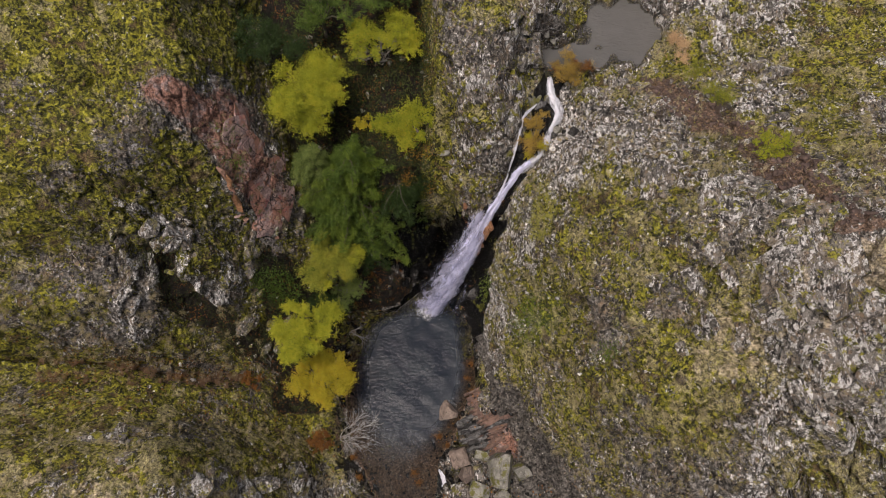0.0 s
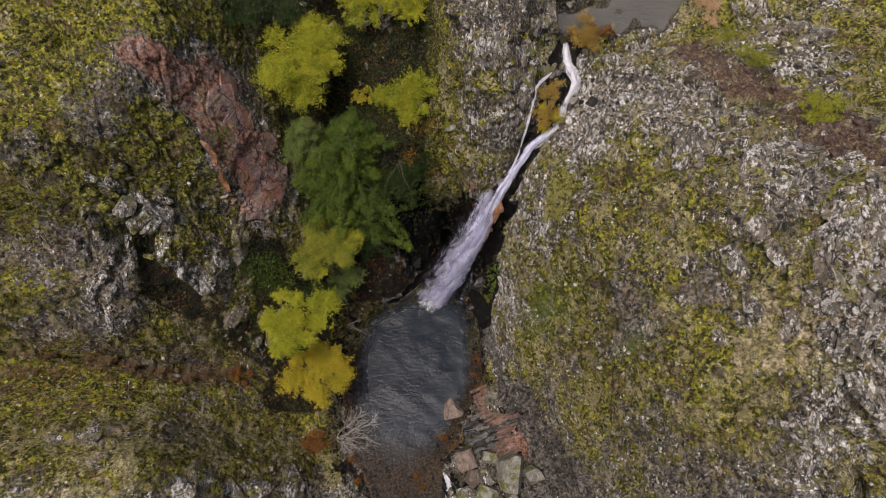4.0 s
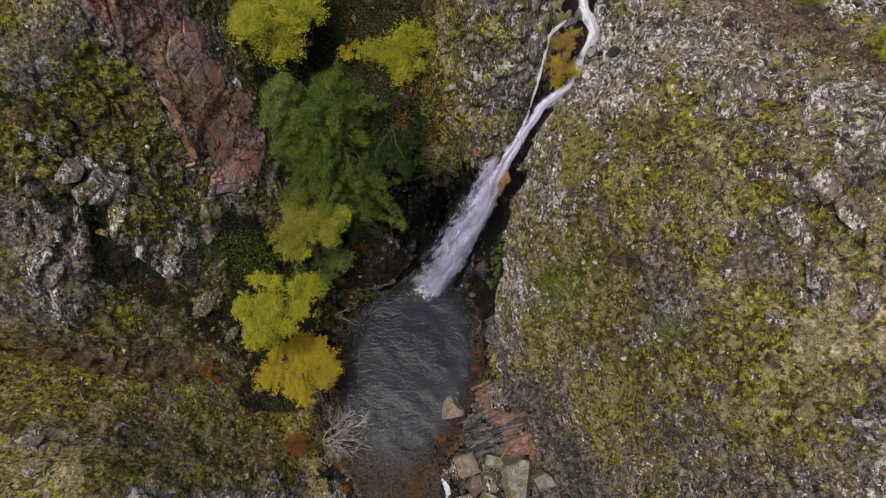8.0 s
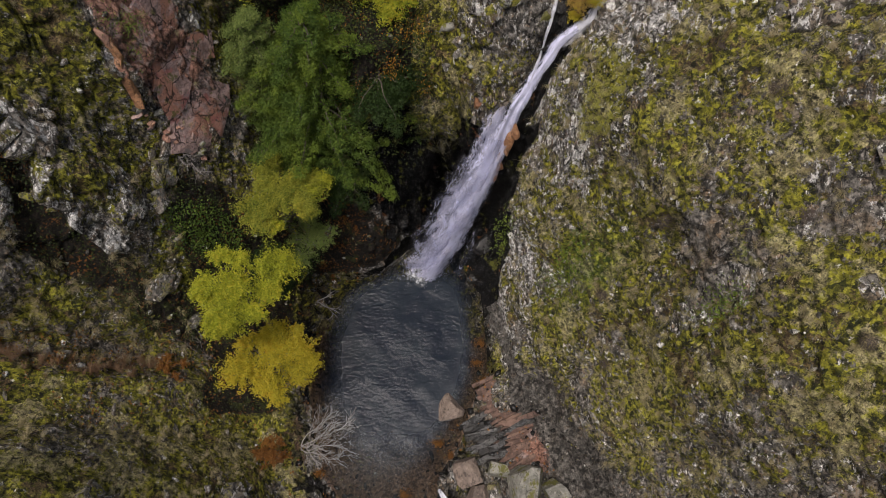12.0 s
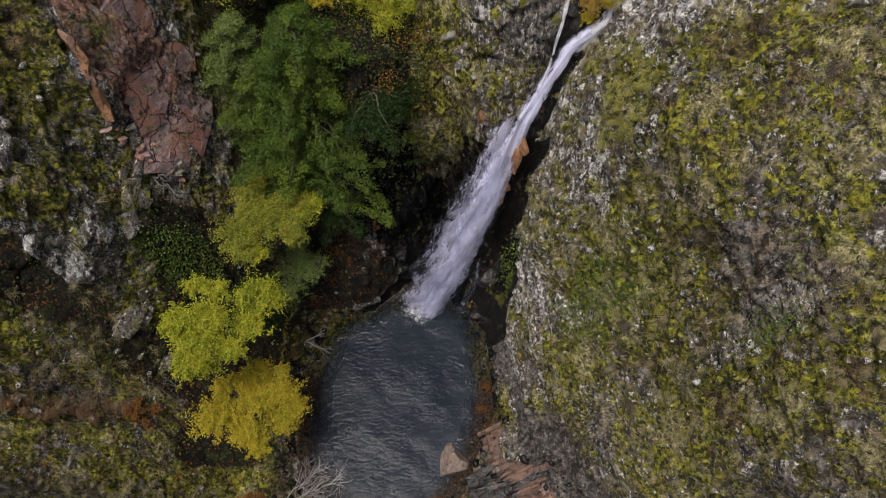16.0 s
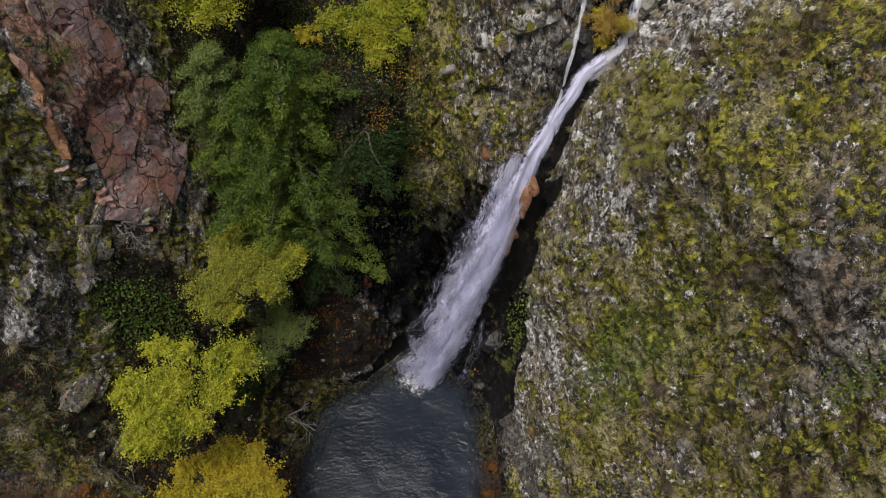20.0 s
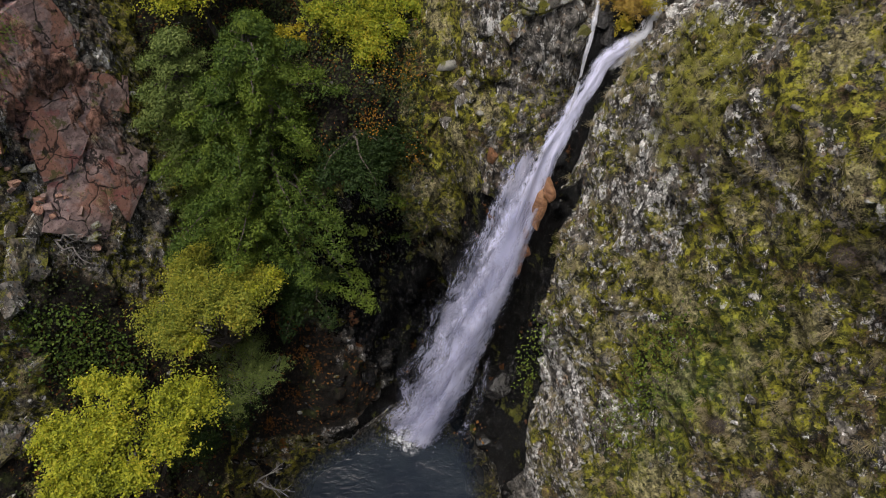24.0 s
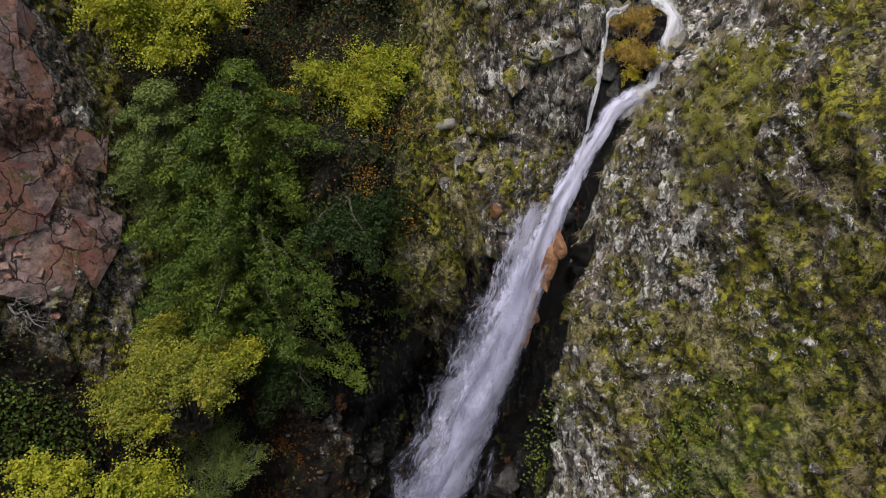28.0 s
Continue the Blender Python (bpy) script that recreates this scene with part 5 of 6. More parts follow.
def snag(root, top, label, seed):
    """A dead standing trunk with broken stubs."""
    rnd = random.Random(seed)
    base = Vector((*root, float(ground_z(*root)) - 0.2))
    ob = thing("dead_tree", base, label, "tree trunk")
    tip = Vector(top) - base
    part("trunk", limb(Vector(), tip, 0.13, 0.07, rnd, 0, 7), PALEWOOD, ob)
    for i in range(5):
        a = tip * rnd.uniform(0.6, 0.97)
        part("stub", limb(a, a + Vector((rnd.uniform(-0.7, 0.7), rnd.uniform(-0.8, 0.1), rnd.uniform(-0.1, 0.5))), 0.035, 0.01, rnd, 0, 3), PALEWOOD, ob)
    return ob


fir_tree("fir_tree", (-7.8, 19.2), (-7.5, 20.0, 14.2), 3.0, "green fir leaning against the taller one", 34, tiers=8)
snag((-4.0, 19.2), (-4.0, 19.3, 9.9), "bleached dead trunk among the firs", 51)


# ---- rocks ----
def rock_mesh(size, seed, cuts=14, rough=0.10, detail=3):
    """An angular block: a ball cut by flat planes, then roughened."""
    g = random.Random(seed)
    bm = bmesh.new()
    bmesh.ops.create_icosphere(bm, subdivisions=detail, radius=1.0)
    planes = []
    for i in range(cuts):
        d = Vector((g.gauss(0, 1), g.gauss(0, 1), g.gauss(0, 1))).normalized()
        planes.append((d, g.uniform(0.36, 0.68)))
    for v in bm.verts:
        d = v.co.normalized()
        r = min([1.0] + [h / max(1e-3, d.dot(n)) for n, h in planes if d.dot(n) > 0.05])
        r *= 1 + rough * noise.noise(d * 2.3 + Vector((seed, 0, 0))) + rough * 0.5 * noise.noise(d * 6.0 + Vector((0, seed, 0)))
        v.co = Vector((d.x * size[0], d.y * size[1], d.z * size[2])) * r
    return bm


def block_mesh(size, seed, cuts=7, bevel=0.04):
    """A broken block: a box cut by slanting planes, its edges a little worn."""
    g = random.Random(seed)
    bm = bmesh.new()
    bmesh.ops.create_cube(bm, size=2.0)
    for i in range(cuts):
        d = Vector((g.gauss(0, 1), g.gauss(0, 1), g.gauss(0, 0.7))).normalized()
        c = bmesh.ops.bisect_plane(bm, geom=bm.verts[:] + bm.edges[:] + bm.faces[:], plane_co=d * g.uniform(0.78, 1.12), plane_no=d, clear_outer=True)
        edges = [e for e in c["geom_cut"] if isinstance(e, bmesh.types.BMEdge)]
        if edges:
            bmesh.ops.edgeloop_fill(bm, edges=edges)
    for v in bm.verts:
        v.co = Vector((v.co.x * size[0], v.co.y * size[1], v.co.z * size[2]))
    bmesh.ops.bevel(bm, geom=bm.edges[:], offset=bevel * min(size), segments=2 if bevel > 0.1 else 1, profile=0.55, affect="EDGES", clamp_overlap=True)
    return bm


def boulder(name, x, y, size, mat, label, seed, turn=0.0, lean=(0, 0), sink=0.35, z=None, category="boulder", group="", cuts=14, detail=3, square=False):
    ob = part(name, block_mesh(tuple(c * 0.74 for c in size), seed, 11, 0.22) if square else rock_mesh(size, seed, cuts, 0.05, detail), mat)
    base = float(ground_z(x, y)) if z is None else z
    ob.matrix_world = pose(x, y, base + size[2] * (1 - 2 * sink), lean[0], lean[1], turn)
    return tagged(ob, label, category, group)


G1 = "boulders at the pool's outflow"
boulder("boulder", 1.2, 2.1, (1.05, 1.05, 0.75), PINK_STONE, "squared pinkish boulder at the pool's edge", 61, 20, (10, -8), 0.12, group=G1, square=True)
boulder("boulder", 1.9, 0.9, (0.85, 0.8, 0.6), PINK_STONE, "tan wedge-shaped boulder against a larger block", 62, 40, (0, 12), 0.1, group=G1, square=True)
boulder("boulder", 2.75, 0.95, (0.65, 0.8, 0.6), PALE_STONE, "small tan boulder wedged between others", 63, 10, (8, 0), 0.1, group=G1, square=True)
boulder("boulder", 3.1, 2.2, (0.85, 0.6, 0.5), GREY_STONE, "mossy grey boulder beside a large one", 64, -12, (0, 10), 0.12, group=G1, square=True)
boulder("boulder", 4.4, 1.2, (1.3, 1.75, 1.15), GREY_STONE, "large grey-green boulder with moss on its foot", 65, -8, (12, 6), 0.15, group=G1, square=True)
boulder("boulder", 6.1, 1.0, (0.72, 0.9, 0.65), GREY_STONE, "pale grey boulder below the cliff", 66, 30, (5, 0), 0.12, group=G1, square=True)
boulder("boulder", 1.4, -0.4, (0.95, 0.85, 0.7), PALE_STONE, "rounded grey boulder in the outflow", 67, 15, (0, 0), 0.15, group=G1, square=True)
boulder("boulder", 2.8, -0.5, (1.1, 0.9, 0.7), GREY_STONE, "broad grey boulder in the outflow", 68, -20, (0, 5), 0.15, group=G1, square=True)
boulder("boulder", 4.5, -0.9, (0.8, 0.7, 0.6), GREY_STONE, "grey boulder at the foot of the cliff", 69, 50, (0, 5), 0.15, group=G1, square=True)
boulder("pool_boulder", 0.3, 5.6, (1.25, 0.95, 0.95), PINK_STONE, "pointed pinkish boulder standing in the pool", 76, 60, (24, 22), 0.5, WATER - 0.1, cuts=6)

# layered red ledge at the pool's right bank
def ledge(name, x, y, n, label, mat, seed):
    g = random.Random(seed)
    ob = thing(name, (x, y, float(ground_z(x, y))), label, "rock ledge")
    for i in range(n):
        bm = block_mesh((g.uniform(0.6, 1.3), g.uniform(0.10, 0.2), g.uniform(0.14, 0.24)), seed + i, 5)
        s = part("slab", bm, mat if g.random() < 0.8 else DARK_STONE, ob)
        u = (i - n / 2) * 0.125
        s.matrix_local = pose(-0.35 * u + g.uniform(-0.55, 0.55), 0.9 * u, 0.04 + g.uniform(-0.05, 0.1) + 0.1 * g.random(), g.uniform(-12, 4), g.uniform(-8, 8), 22 + g.uniform(-7, 7))
    return ob


ledge("red_ledge", 4.0, 4.9, 46, "layered red-brown rock ledge beside the pool", LEDGE_STONE, 300)
ledge("dark_ledge", 2.4, 3.9, 20, "dark wet layered rock at the pool's edge", DARK_STONE, 330)



def slope_turn(x, y, twist):
    """The turn that lays a thing's z along the ground's normal at a place."""
    e = 0.5
    h = lambda a, b: float(landform(np.array(a), np.array(b)))
    n = Vector((h(x - e, y) - h(x + e, y), h(x, y - e) - h(x, y + e), 2 * e)).normalized()
    return n.to_track_quat("Z", "Y").to_matrix().to_4x4() @ pose(0, 0, 0, 0, 0, twist)


def outcrop(name, x, y, n, spread, big, mat, label, seed, dip, flat=0.5, sink=-0.02, mat2=None, group="outcrops on the slope"):
    """A crag that has split into blocks side by side, lying with the slope, with gaps between them."""
    g = random.Random(seed)
    z = float(ground_z(x, y))
    ob = thing(name, (x, y, z), label, "rock outcrop", group)
    for i in range(n):
        s = big * (0.4 + 0.75 * g.random() ** 1.4)
        bx, by = x + g.gauss(0, spread[0]), y + g.gauss(0, spread[1])
        r = part("slab", block_mesh((s * g.uniform(0.8, 1.3), s * g.uniform(0.5, 0.8), s * g.uniform(0.7, 1.2) * flat), seed + i, 6), mat if g.random() < 0.7 else (mat2 or MOSSY_STONE), ob)
        r.matrix_local = pose(bx - x, by - y, float(ground_z(bx, by)) - z + s * sink) @ slope_turn(bx, by, dip[1] + g.uniform(-20, 20)) @ pose(0, 0, 0, g.uniform(-16, 16) + dip[0], g.uniform(-16, 16), 0)
    return ob


def rock_face(name, label, x0, x1, y0, y1, dx, dy, inside, thick, mats, seed, group="red rock on the slope"):
    """A bare face broken into close-set plates that lie on the slope."""
    g = random.Random(seed)
    cx, cy = (x0 + x1) / 2, (y0 + y1) / 2
    z = float(ground_z(cx, cy))
    ob = thing(name, (cx, cy, z), label, "rock face", group)
    i = 0
    for a in np.arange(x0, x1, dx):
        for b in np.arange(y0, y1, dy):
            x, y = a + g.uniform(-0.4, 0.4) * dx, b + g.uniform(-0.4, 0.4) * dy
            if not inside(x, y):
                continue
            i += 1
            s = g.uniform(0.8, 1.15)
            r = part("slab", block_mesh((dy * 0.82 * s, dy * 0.66 * s, thick * g.uniform(0.6, 1.3)), seed + i, 7, 0.05), mats[g.randrange(len(mats))], ob)
            r.matrix_local = pose(x - cx, y - cy, float(ground_z(x, y)) - z) @ slope_turn(x, y, g.uniform(0, 180)) @ pose(0, 0, 0.02, g.uniform(-2.5, 2.5), g.uniform(-2.5, 2.5), 0)
    return ob


rock_face("red_outcrop", "bare pinkish-red rock face split into angular plates", -14.3, -11.0, 17.6, 22.9, 0.62, 1.25, lambda x, y: ((x + 12.8 + 0.12 * (y - 20)) / 1.4) ** 2 + ((y - 20.0) / 2.5) ** 2 < 1, 0.12, (FACE_STONE,), 2100)


def curved_rib(line, seed):
    """A narrow rib of rock that winds down the slope, broken across into lengths."""
    g = random.Random(seed)
    cx, cy = line[0]
    z = float(ground_z(cx, cy))
    ob = thing("orange_rib", (cx, cy, z), "orange-brown curved rock rib beside the red face", "rock face", "red rock on the slope")
    for i, ((x0, y0), (x1, y1)) in enumerate(zip(line, line[1:])):
        a, b = Vector((x0, y0, float(ground_z(x0, y0)))), Vector((x1, y1, float(ground_z(x1, y1))))
        way = b - a
        r = part("slab", block_mesh((way.length * 0.72, 0.20 * g.uniform(0.75, 1.2), 0.20), seed + i, 7, 0.05), TAN_STONE if i % 3 else RED_STONE, ob)
        r.matrix_local = Matrix.Translation((a + b) / 2 - Vector((cx, cy, z)) + Vector((0.26, -0.05, 0.20))) @ way.to_track_quat("X", "Z").to_matrix().to_4x4()
    return ob


curved_rib(((-14.5, 18.95), (-14.28, 18.8), (-14.12, 18.55), (-14.14, 18.25), (-14.06, 18.0), (-13.92, 17.72), (-13.88, 17.45)), 2400)
for i in range(26):
    g = random.Random(880 + i)
    x, y, s = -13.3 + g.uniform(-0.7, 1.2), 17.3 + g.uniform(-0.35, 0.45), g.uniform(0.07, 0.19)
    r = part("red_stone", block_mesh((s * g.uniform(0.9, 1.5), s, s * 0.6), 900 + i, 6), (RED_STONE, MAUVE_STONE, GREY_STONE)[i % 3])
    r.matrix_world = pose(x, y, float(ground_z(x, y)) + s * 0.3, g.uniform(-30, 30), g.uniform(-10, 50), g.uniform(0, 180))
    tagged(r, "broken red stone below the red face", "rock", "red rubble below the face")
outcrop("rock_outcrop", -16.5, 15.0, 6, (0.3, 0.5), 0.62, PALE_STONE, "split pale slabs standing above the dark hollow", 410, (10, 60), 0.45, 0.25)
outcrop("rock_outcrop", -17.1, 14.3, 4, (0.3, 0.2), 0.6, PALE_STONE, "loose pale blocks wedged over the dark hollow", 430, (4, 20), 0.6, 0.25)
outcrop("rock_outcrop", -17.6, 13.0, 5, (0.4, 0.3), 0.4, MOSSY_STONE, "small blocks lying in the dark hollow", 440, (0, 20), 0.6, 0.2)
outcrop("rock_outcrop", -13.5, 15.4, 8, (0.4, 0.6), 0.75, MOSSY_STONE, "mossy grey outcrop below the red rock", 470, (10, 30), 0.5, -0.2)
outcrop("rock_outcrop", -20.6, 8.0, 6, (0.9, 0.5), 0.8, MOSSY_STONE, "mossy blocks at the gully's edge", 490, (0, 10), 0.7)
outcrop("rock_outcrop", -13.4, 11.6, 8, (0.8, 0.8), 0.9, MOSSY_STONE, "dark mossy blocks in the shaded gully", 510, (0, 20), 0.6, -0.25)
outcrop("rock_outcrop", -12.9, 0.1, 7, (1.5, 0.25), 1.3, PALE_STONE, "pale flat rocks on the near spur", 530, (0, 10), 0.3)
outcrop("rock_outcrop", -18.5, 2.6, 7, (2.2, 0.8), 0.7, MOSSY_STONE, "low mossy rocks on the near spur", 540, (0, 10), 0.4)
G3 = "crags on the mossy dome"
for i, (x, y, n, s, big) in enumerate(((16.3, 8.2, 12, (0.8, 0.9), 1.0), (17.6, 8.6, 12, (0.7, 0.8), 1.1), (17.2, 5.4, 12, (0.8, 0.9), 1.0), (16.6, 10.4, 9, (0.6, 0.7), 0.9), (18.4, 6.8, 9, (0.8, 0.8), 1.0), (18.4, 3.6, 10, (0.8, 0.9), 1.0), (16.6, 3.2, 8, (0.8, 0.8), 0.8),
                                  (13.6, 13.9, 10, (1.0, 0.4), 0.8), (15.4, 12.8, 10, (1.0, 0.4), 0.9), (17.0, 11.4, 8, (0.7, 0.5), 0.9), (14.2, 7.0, 8, (0.8, 0.5), 0.6), (13.2, 9.3, 8, (0.7, 0.6), 0.6), (11.4, 14.9, 9, (0.9, 0.4), 0.75),
                                  (12.6, 17.4, 8, (1.0, 0.7), 0.6), (10.2, 19.2, 8, (0.9, 0.9), 0.55), (9.6, 22.4, 8, (0.8, 0.9), 0.6), (11.6, 24.0, 7, (0.9, 0.5), 0.6), (18.6, 19.5, 9, (1.0, 1.0), 0.8), (19.5, 22.5, 9, (1.2, 1.2), 0.9), (17.6, 27.0, 8, (0.8, 1.2), 0.8))):
    outcrop("crag", x, y, n, s, big, PALE_STONE, "jagged pale lichened crag on the mossy dome", 600 + 20 * i, (12, -15), 0.5, -0.06, PALE_STONE if i % 3 else MOSSY_STONE, G3)
for i, (x, y, n, s, big) in enumerate(((3.4, 21.6, 8, (0.5, 0.9), 0.6), (2.0, 23.2, 8, (0.7, 0.9), 0.7), (4.6, 23.6, 8, (0.6, 0.8), 0.7), (5.2, 26.2, 8, (0.7, 0.7), 0.8), (1.0, 20.9, 6, (0.4, 0.5), 0.5))):
    outcrop("crag", x, y, n, s, big, PALE_STONE, "grey layered crag beside the upper stream", 1100 + 20 * i, (20, 60), 0.6, -0.25, PALE_STONE, "crags on the buttress")
for i, (x, y, n) in enumerate(((6.2, 23.6, 7), (6.6, 22.3, 6), (5.6, 20.6, 6), (4.6, 20.4, 5), (7.7, 21.9, 5), (3.9, 18.9, 4))):
    outcrop("stream_rocks", x, y, n, (0.35, 0.4), 0.4, DARK_STONE, "dark wet rocks in the stream", 1300 + 20 * i, (10, 60), 0.6, 0.15, GREY_STONE, "rocks in the upper stream")

for x, y, w, seed in ((-12.4, 0.0, 1.9, 35), (-14.9, -0.2, 1.5, 36), (-10.6, -0.1, 1.1, 37)):
    boulder("flat_rock", x, y, (w, 0.75, 0.5), PALE_STONE, "broad pale flat-topped rock on the near spur", seed, 6, (4, 6), 0.35, category="rock", group="flat rocks on the near spur", square=True)

# tan, water-worn rock beside the fall and dark rocks at its foot
for i in range(9):
    f = i / 8
    g = random.Random(800 + i)
    boulder("tan_rock", 3.2 - 1.15 * f + g.uniform(-0.12, 0.12), 16.75 - 0.75 * f, (g.uniform(0.18, 0.32), 0.36, g.uniform(0.5, 0.8)), TAN_STONE, "smooth tan wet rock beside the falling water", 810 + i, g.uniform(0, 90), (-14 + g.uniform(-10, 10), 16 + g.uniform(-10, 10)), 0.5, 12.3 - 4.6 * f, "rock", "tan rocks beside the fall", 8, 3)
boulder("tan_rock", 1.55, 18.15, (0.4, 0.35, 0.5), TAN_STONE, "small tan wet rock at the fall's lip", 82, 0, (0, 0), 0.5, 12.4, "rock")
for i, (x, y, s) in enumerate(((1.9, 13.6, 0.7), (2.2, 14.6, 0.9), (1.3, 14.0, 0.55), (-3.2, 15.9, 0.8), (-4.4, 15.4, 0.7), (-5.4, 14.8, 0.6), (-2.4, 16.6, 0.8), (1.7, 12.4, 0.5))):
    boulder("wet_rock", x, y, (s, s * 0.8, s * 0.8), DARK_STONE, "dark wet rock at the pool's edge", 90 + i, i * 37, (0, 0), 0.4, category="rock", group="wet rocks round the pool")


# ---- what grows and lies on the ground ----
def scatter(n, weight, seed):
    g = np.random.default_rng(seed)
    w = np.clip(weight, 0, None) * GAREA
    i = g.choice(len(w), n, p=w / w.sum())
    return GQ[i], GN[i], g


XX, YY = GQ[:, 0], GQ[:, 1]
SEEN = (XX > -27) & (XX < 24) & (YY > -3) & (YY < 31)
DRY = SEEN & (GCOVER[:, 3] < 0.4) & (GQ[:, 2] > WATER + 0.6)


def grass(name, n, weight, seed, mat, label, length, blades):
    """Tufts of fine bent blades, combed downhill on steep ground; one mesh for all."""
    c, nn, g = scatter(n, weight, seed)
    m = blades
    size = length * g.uniform(0.5, 1.3, n)[:, None, None]
    up = nn * 0.5 + np.array([0, 0, 0.8])
    up /= np.linalg.norm(up, axis=1)[:, None]
    fall = np.stack([nn[:, 0], nn[:, 1], np.zeros(n)], 1) * g.uniform(0.3, 1.1, (n, 1)) + g.normal(0, 0.25, (n, 3)) * np.array([1, 1, 0])
    spray = g.normal(0, 0.42, (n, m, 3))
    L = size * (0.35 + 0.75 * g.random((n, m, 1)))
    root = c[:, None] + spray * size * 0.16 - nn[:, None] * 0.02
    mid = root + L * (0.50 * up[:, None] + 0.28 * spray + 0.22 * fall[:, None])
    tip = root + L * (0.50 * up[:, None] + 0.78 * spray + 0.75 * fall[:, None] - np.array([0, 0, 0.25]))
    w = np.cross(tip - root, g.normal(0, 1, (n, m, 3)))
    w = w / (np.linalg.norm(w, axis=2)[..., None] + 1e-9) * (0.0022 + 0.0042 * size)
    v = np.stack([root - w, root + w, mid + w * 0.7, mid - w * 0.7, tip], 2).reshape(-1, 3)
    k = np.arange(n * m) * 5
    f = np.stack([np.stack([k, k + 1, k + 2], 1), np.stack([k, k + 2, k + 3], 1), np.stack([k + 3, k + 2, k + 4], 1)], 1).reshape(-1, 3)
    me = bpy.data.meshes.new(name)
    me.vertices.add(len(v))
    me.vertices.foreach_set("co", v.ravel())
    me.loops.add(f.size)
    me.loops.foreach_set("vertex_index", f.ravel().astype(np.int32))
    me.polygons.add(len(f))
    me.polygons.foreach_set("loop_start", np.arange(0, f.size, 3, dtype=np.int32))
    me.update(calc_edges=True)
    me.materials.append(mat)
    return tagged(new(name, me), label, "grass", kind="stuff")


NEAR_R = DRY & (GKIND == 0) & (XX < 15)
grass("grass_tufts", 820, NEAR_R * (GQ[:, 2] > 4) * (0.3 + GCOVER[:, 0]), 1, STRAW, "straw-coloured grass tufts on the mossy rock dome", 0.37, 90)
grass("grass_tufts", 420, DRY & (GKIND == 1) & (GCOVER[:, 2] < 0.4), 2, STRAW, "straw-coloured grass tufts on the gorge slope", 0.34, 75)
grass("green_grass", 130, SEEN & (GKIND == 0) & (np.hypot((XX - 6.1) / 0.55, (YY - 15.4) / 1.7) < 1), 8, GRASS, "bright green and straw grass in a strip beside the fall's lip", 0.32, 70)
grass("moss_grass", 5200, (DRY & (GKIND < 2)) * GCOVER[:, 0], 3, OLIVE, "short green grass and moss cushions on the rock", 0.17, 11)


def chips(name, n, weight, seed, mat, label, lo, hi):
    """Loose stones and lichened edges that stick out of the ground; one mesh for all."""
    c, nn, g = scatter(n, weight, seed)
    bm = bmesh.new()
    bmesh.ops.create_icosphere(bm, subdivisions=1, radius=1.0)
    v0 = np.array([v.co[:] for v in bm.verts])
    f0 = np.array([[v.index for v in f.verts] for f in bm.faces])
    bm.free()
    r = lo + (hi - lo) * g.random((n, 1, 1)) ** 2.5
    jit = 1 + g.uniform(-0.35, 0.25, (n, len(v0), 1))
    flat = np.stack([g.uniform(0.7, 1.5, n), g.uniform(0.5, 1.0, n), g.uniform(0.25, 0.6, n)], 1)[:, None]
    t = g.uniform(0, math.pi, n)
    v = v0[None] * jit * flat * r
    x = v[..., 0] * np.cos(t)[:, None] - v[..., 1] * np.sin(t)[:, None]
    y = v[..., 0] * np.sin(t)[:, None] + v[..., 1] * np.cos(t)[:, None]
    v = np.stack([x, y, v[..., 2]], 2) + c[:, None] + nn[:, None] * r * 0.12
    f = (f0[None] + (np.arange(n) * len(v0))[:, None, None]).reshape(-1, 3)
    v = v.reshape(-1, 3)
    me = bpy.data.meshes.new(name)
    me.vertices.add(len(v))
    me.vertices.foreach_set("co", v.ravel())
    me.loops.add(f.size)
    me.loops.foreach_set("vertex_index", f.ravel().astype(np.int32))
    me.polygons.add(len(f))
    me.polygons.foreach_set("loop_start", np.arange(0, f.size, 3, dtype=np.int32))
    me.update(calc_edges=True)
    me.materials.append(mat)
    return tagged(new(name, me), label, "stones", kind="stuff")


chips("stones", 900, DRY & (GKIND == 0), 11, PALE_STONE, "pale lichened stones set in the mossy dome", 0.04, 0.2)
chips("stones", 500, DRY & (GKIND == 1), 12, PALE_STONE, "pale lichened stones on the gorge slope", 0.04, 0.24)
chips("stones", 200, SEEN & (GKIND == 2) & (GCOVER[:, 3] < 0.3), 13, GREY_STONE, "grey stones on the headwall and ravine floor", 0.06, 0.35)
chips("pebbles", 320, SEEN & (XX > -9) & (XX < 9) & (YY < 13) & (GQ[:, 2] > WATER - 0.3) & (GQ[:, 2] < WATER + 1.0), 14, DARK_STONE, "dark wet pebbles along the pool's banks", 0.06, 0.3)


TRACK = SEEN & (np.abs(XX - np.interp(YY, TRACK_Y, TRACK_X)) < 1.3) & (YY > 11) & (YY < 24.6)
chips("rubble", 900, TRACK, 15, RUBBLE, "red-brown rubble in the dry gully above the dome", 0.04, 0.24)
grass("grass_tufts", 260, SEEN & (GKIND == 0) & (XX > 12) & (YY > 14.5) & (YY < 25) & (GCOVER[:, 3] < 0.3), 4, STRAW, "straw grass along the rubble gully", 0.36, 90)
grass("grass_tufts", 300, SEEN & (GKIND == 1) & (YY < 4.2), 5, STRAW, "dry grass on the near spur", 0.42, 80)
grass("red_grass", 170, SEEN & (GKIND == 1) & (YY > 6.3) & (YY < 8.0) & (XX < -15.5), 7, RUSSET, "reddish-brown dead grass combed down the gully", 0.55, 90)
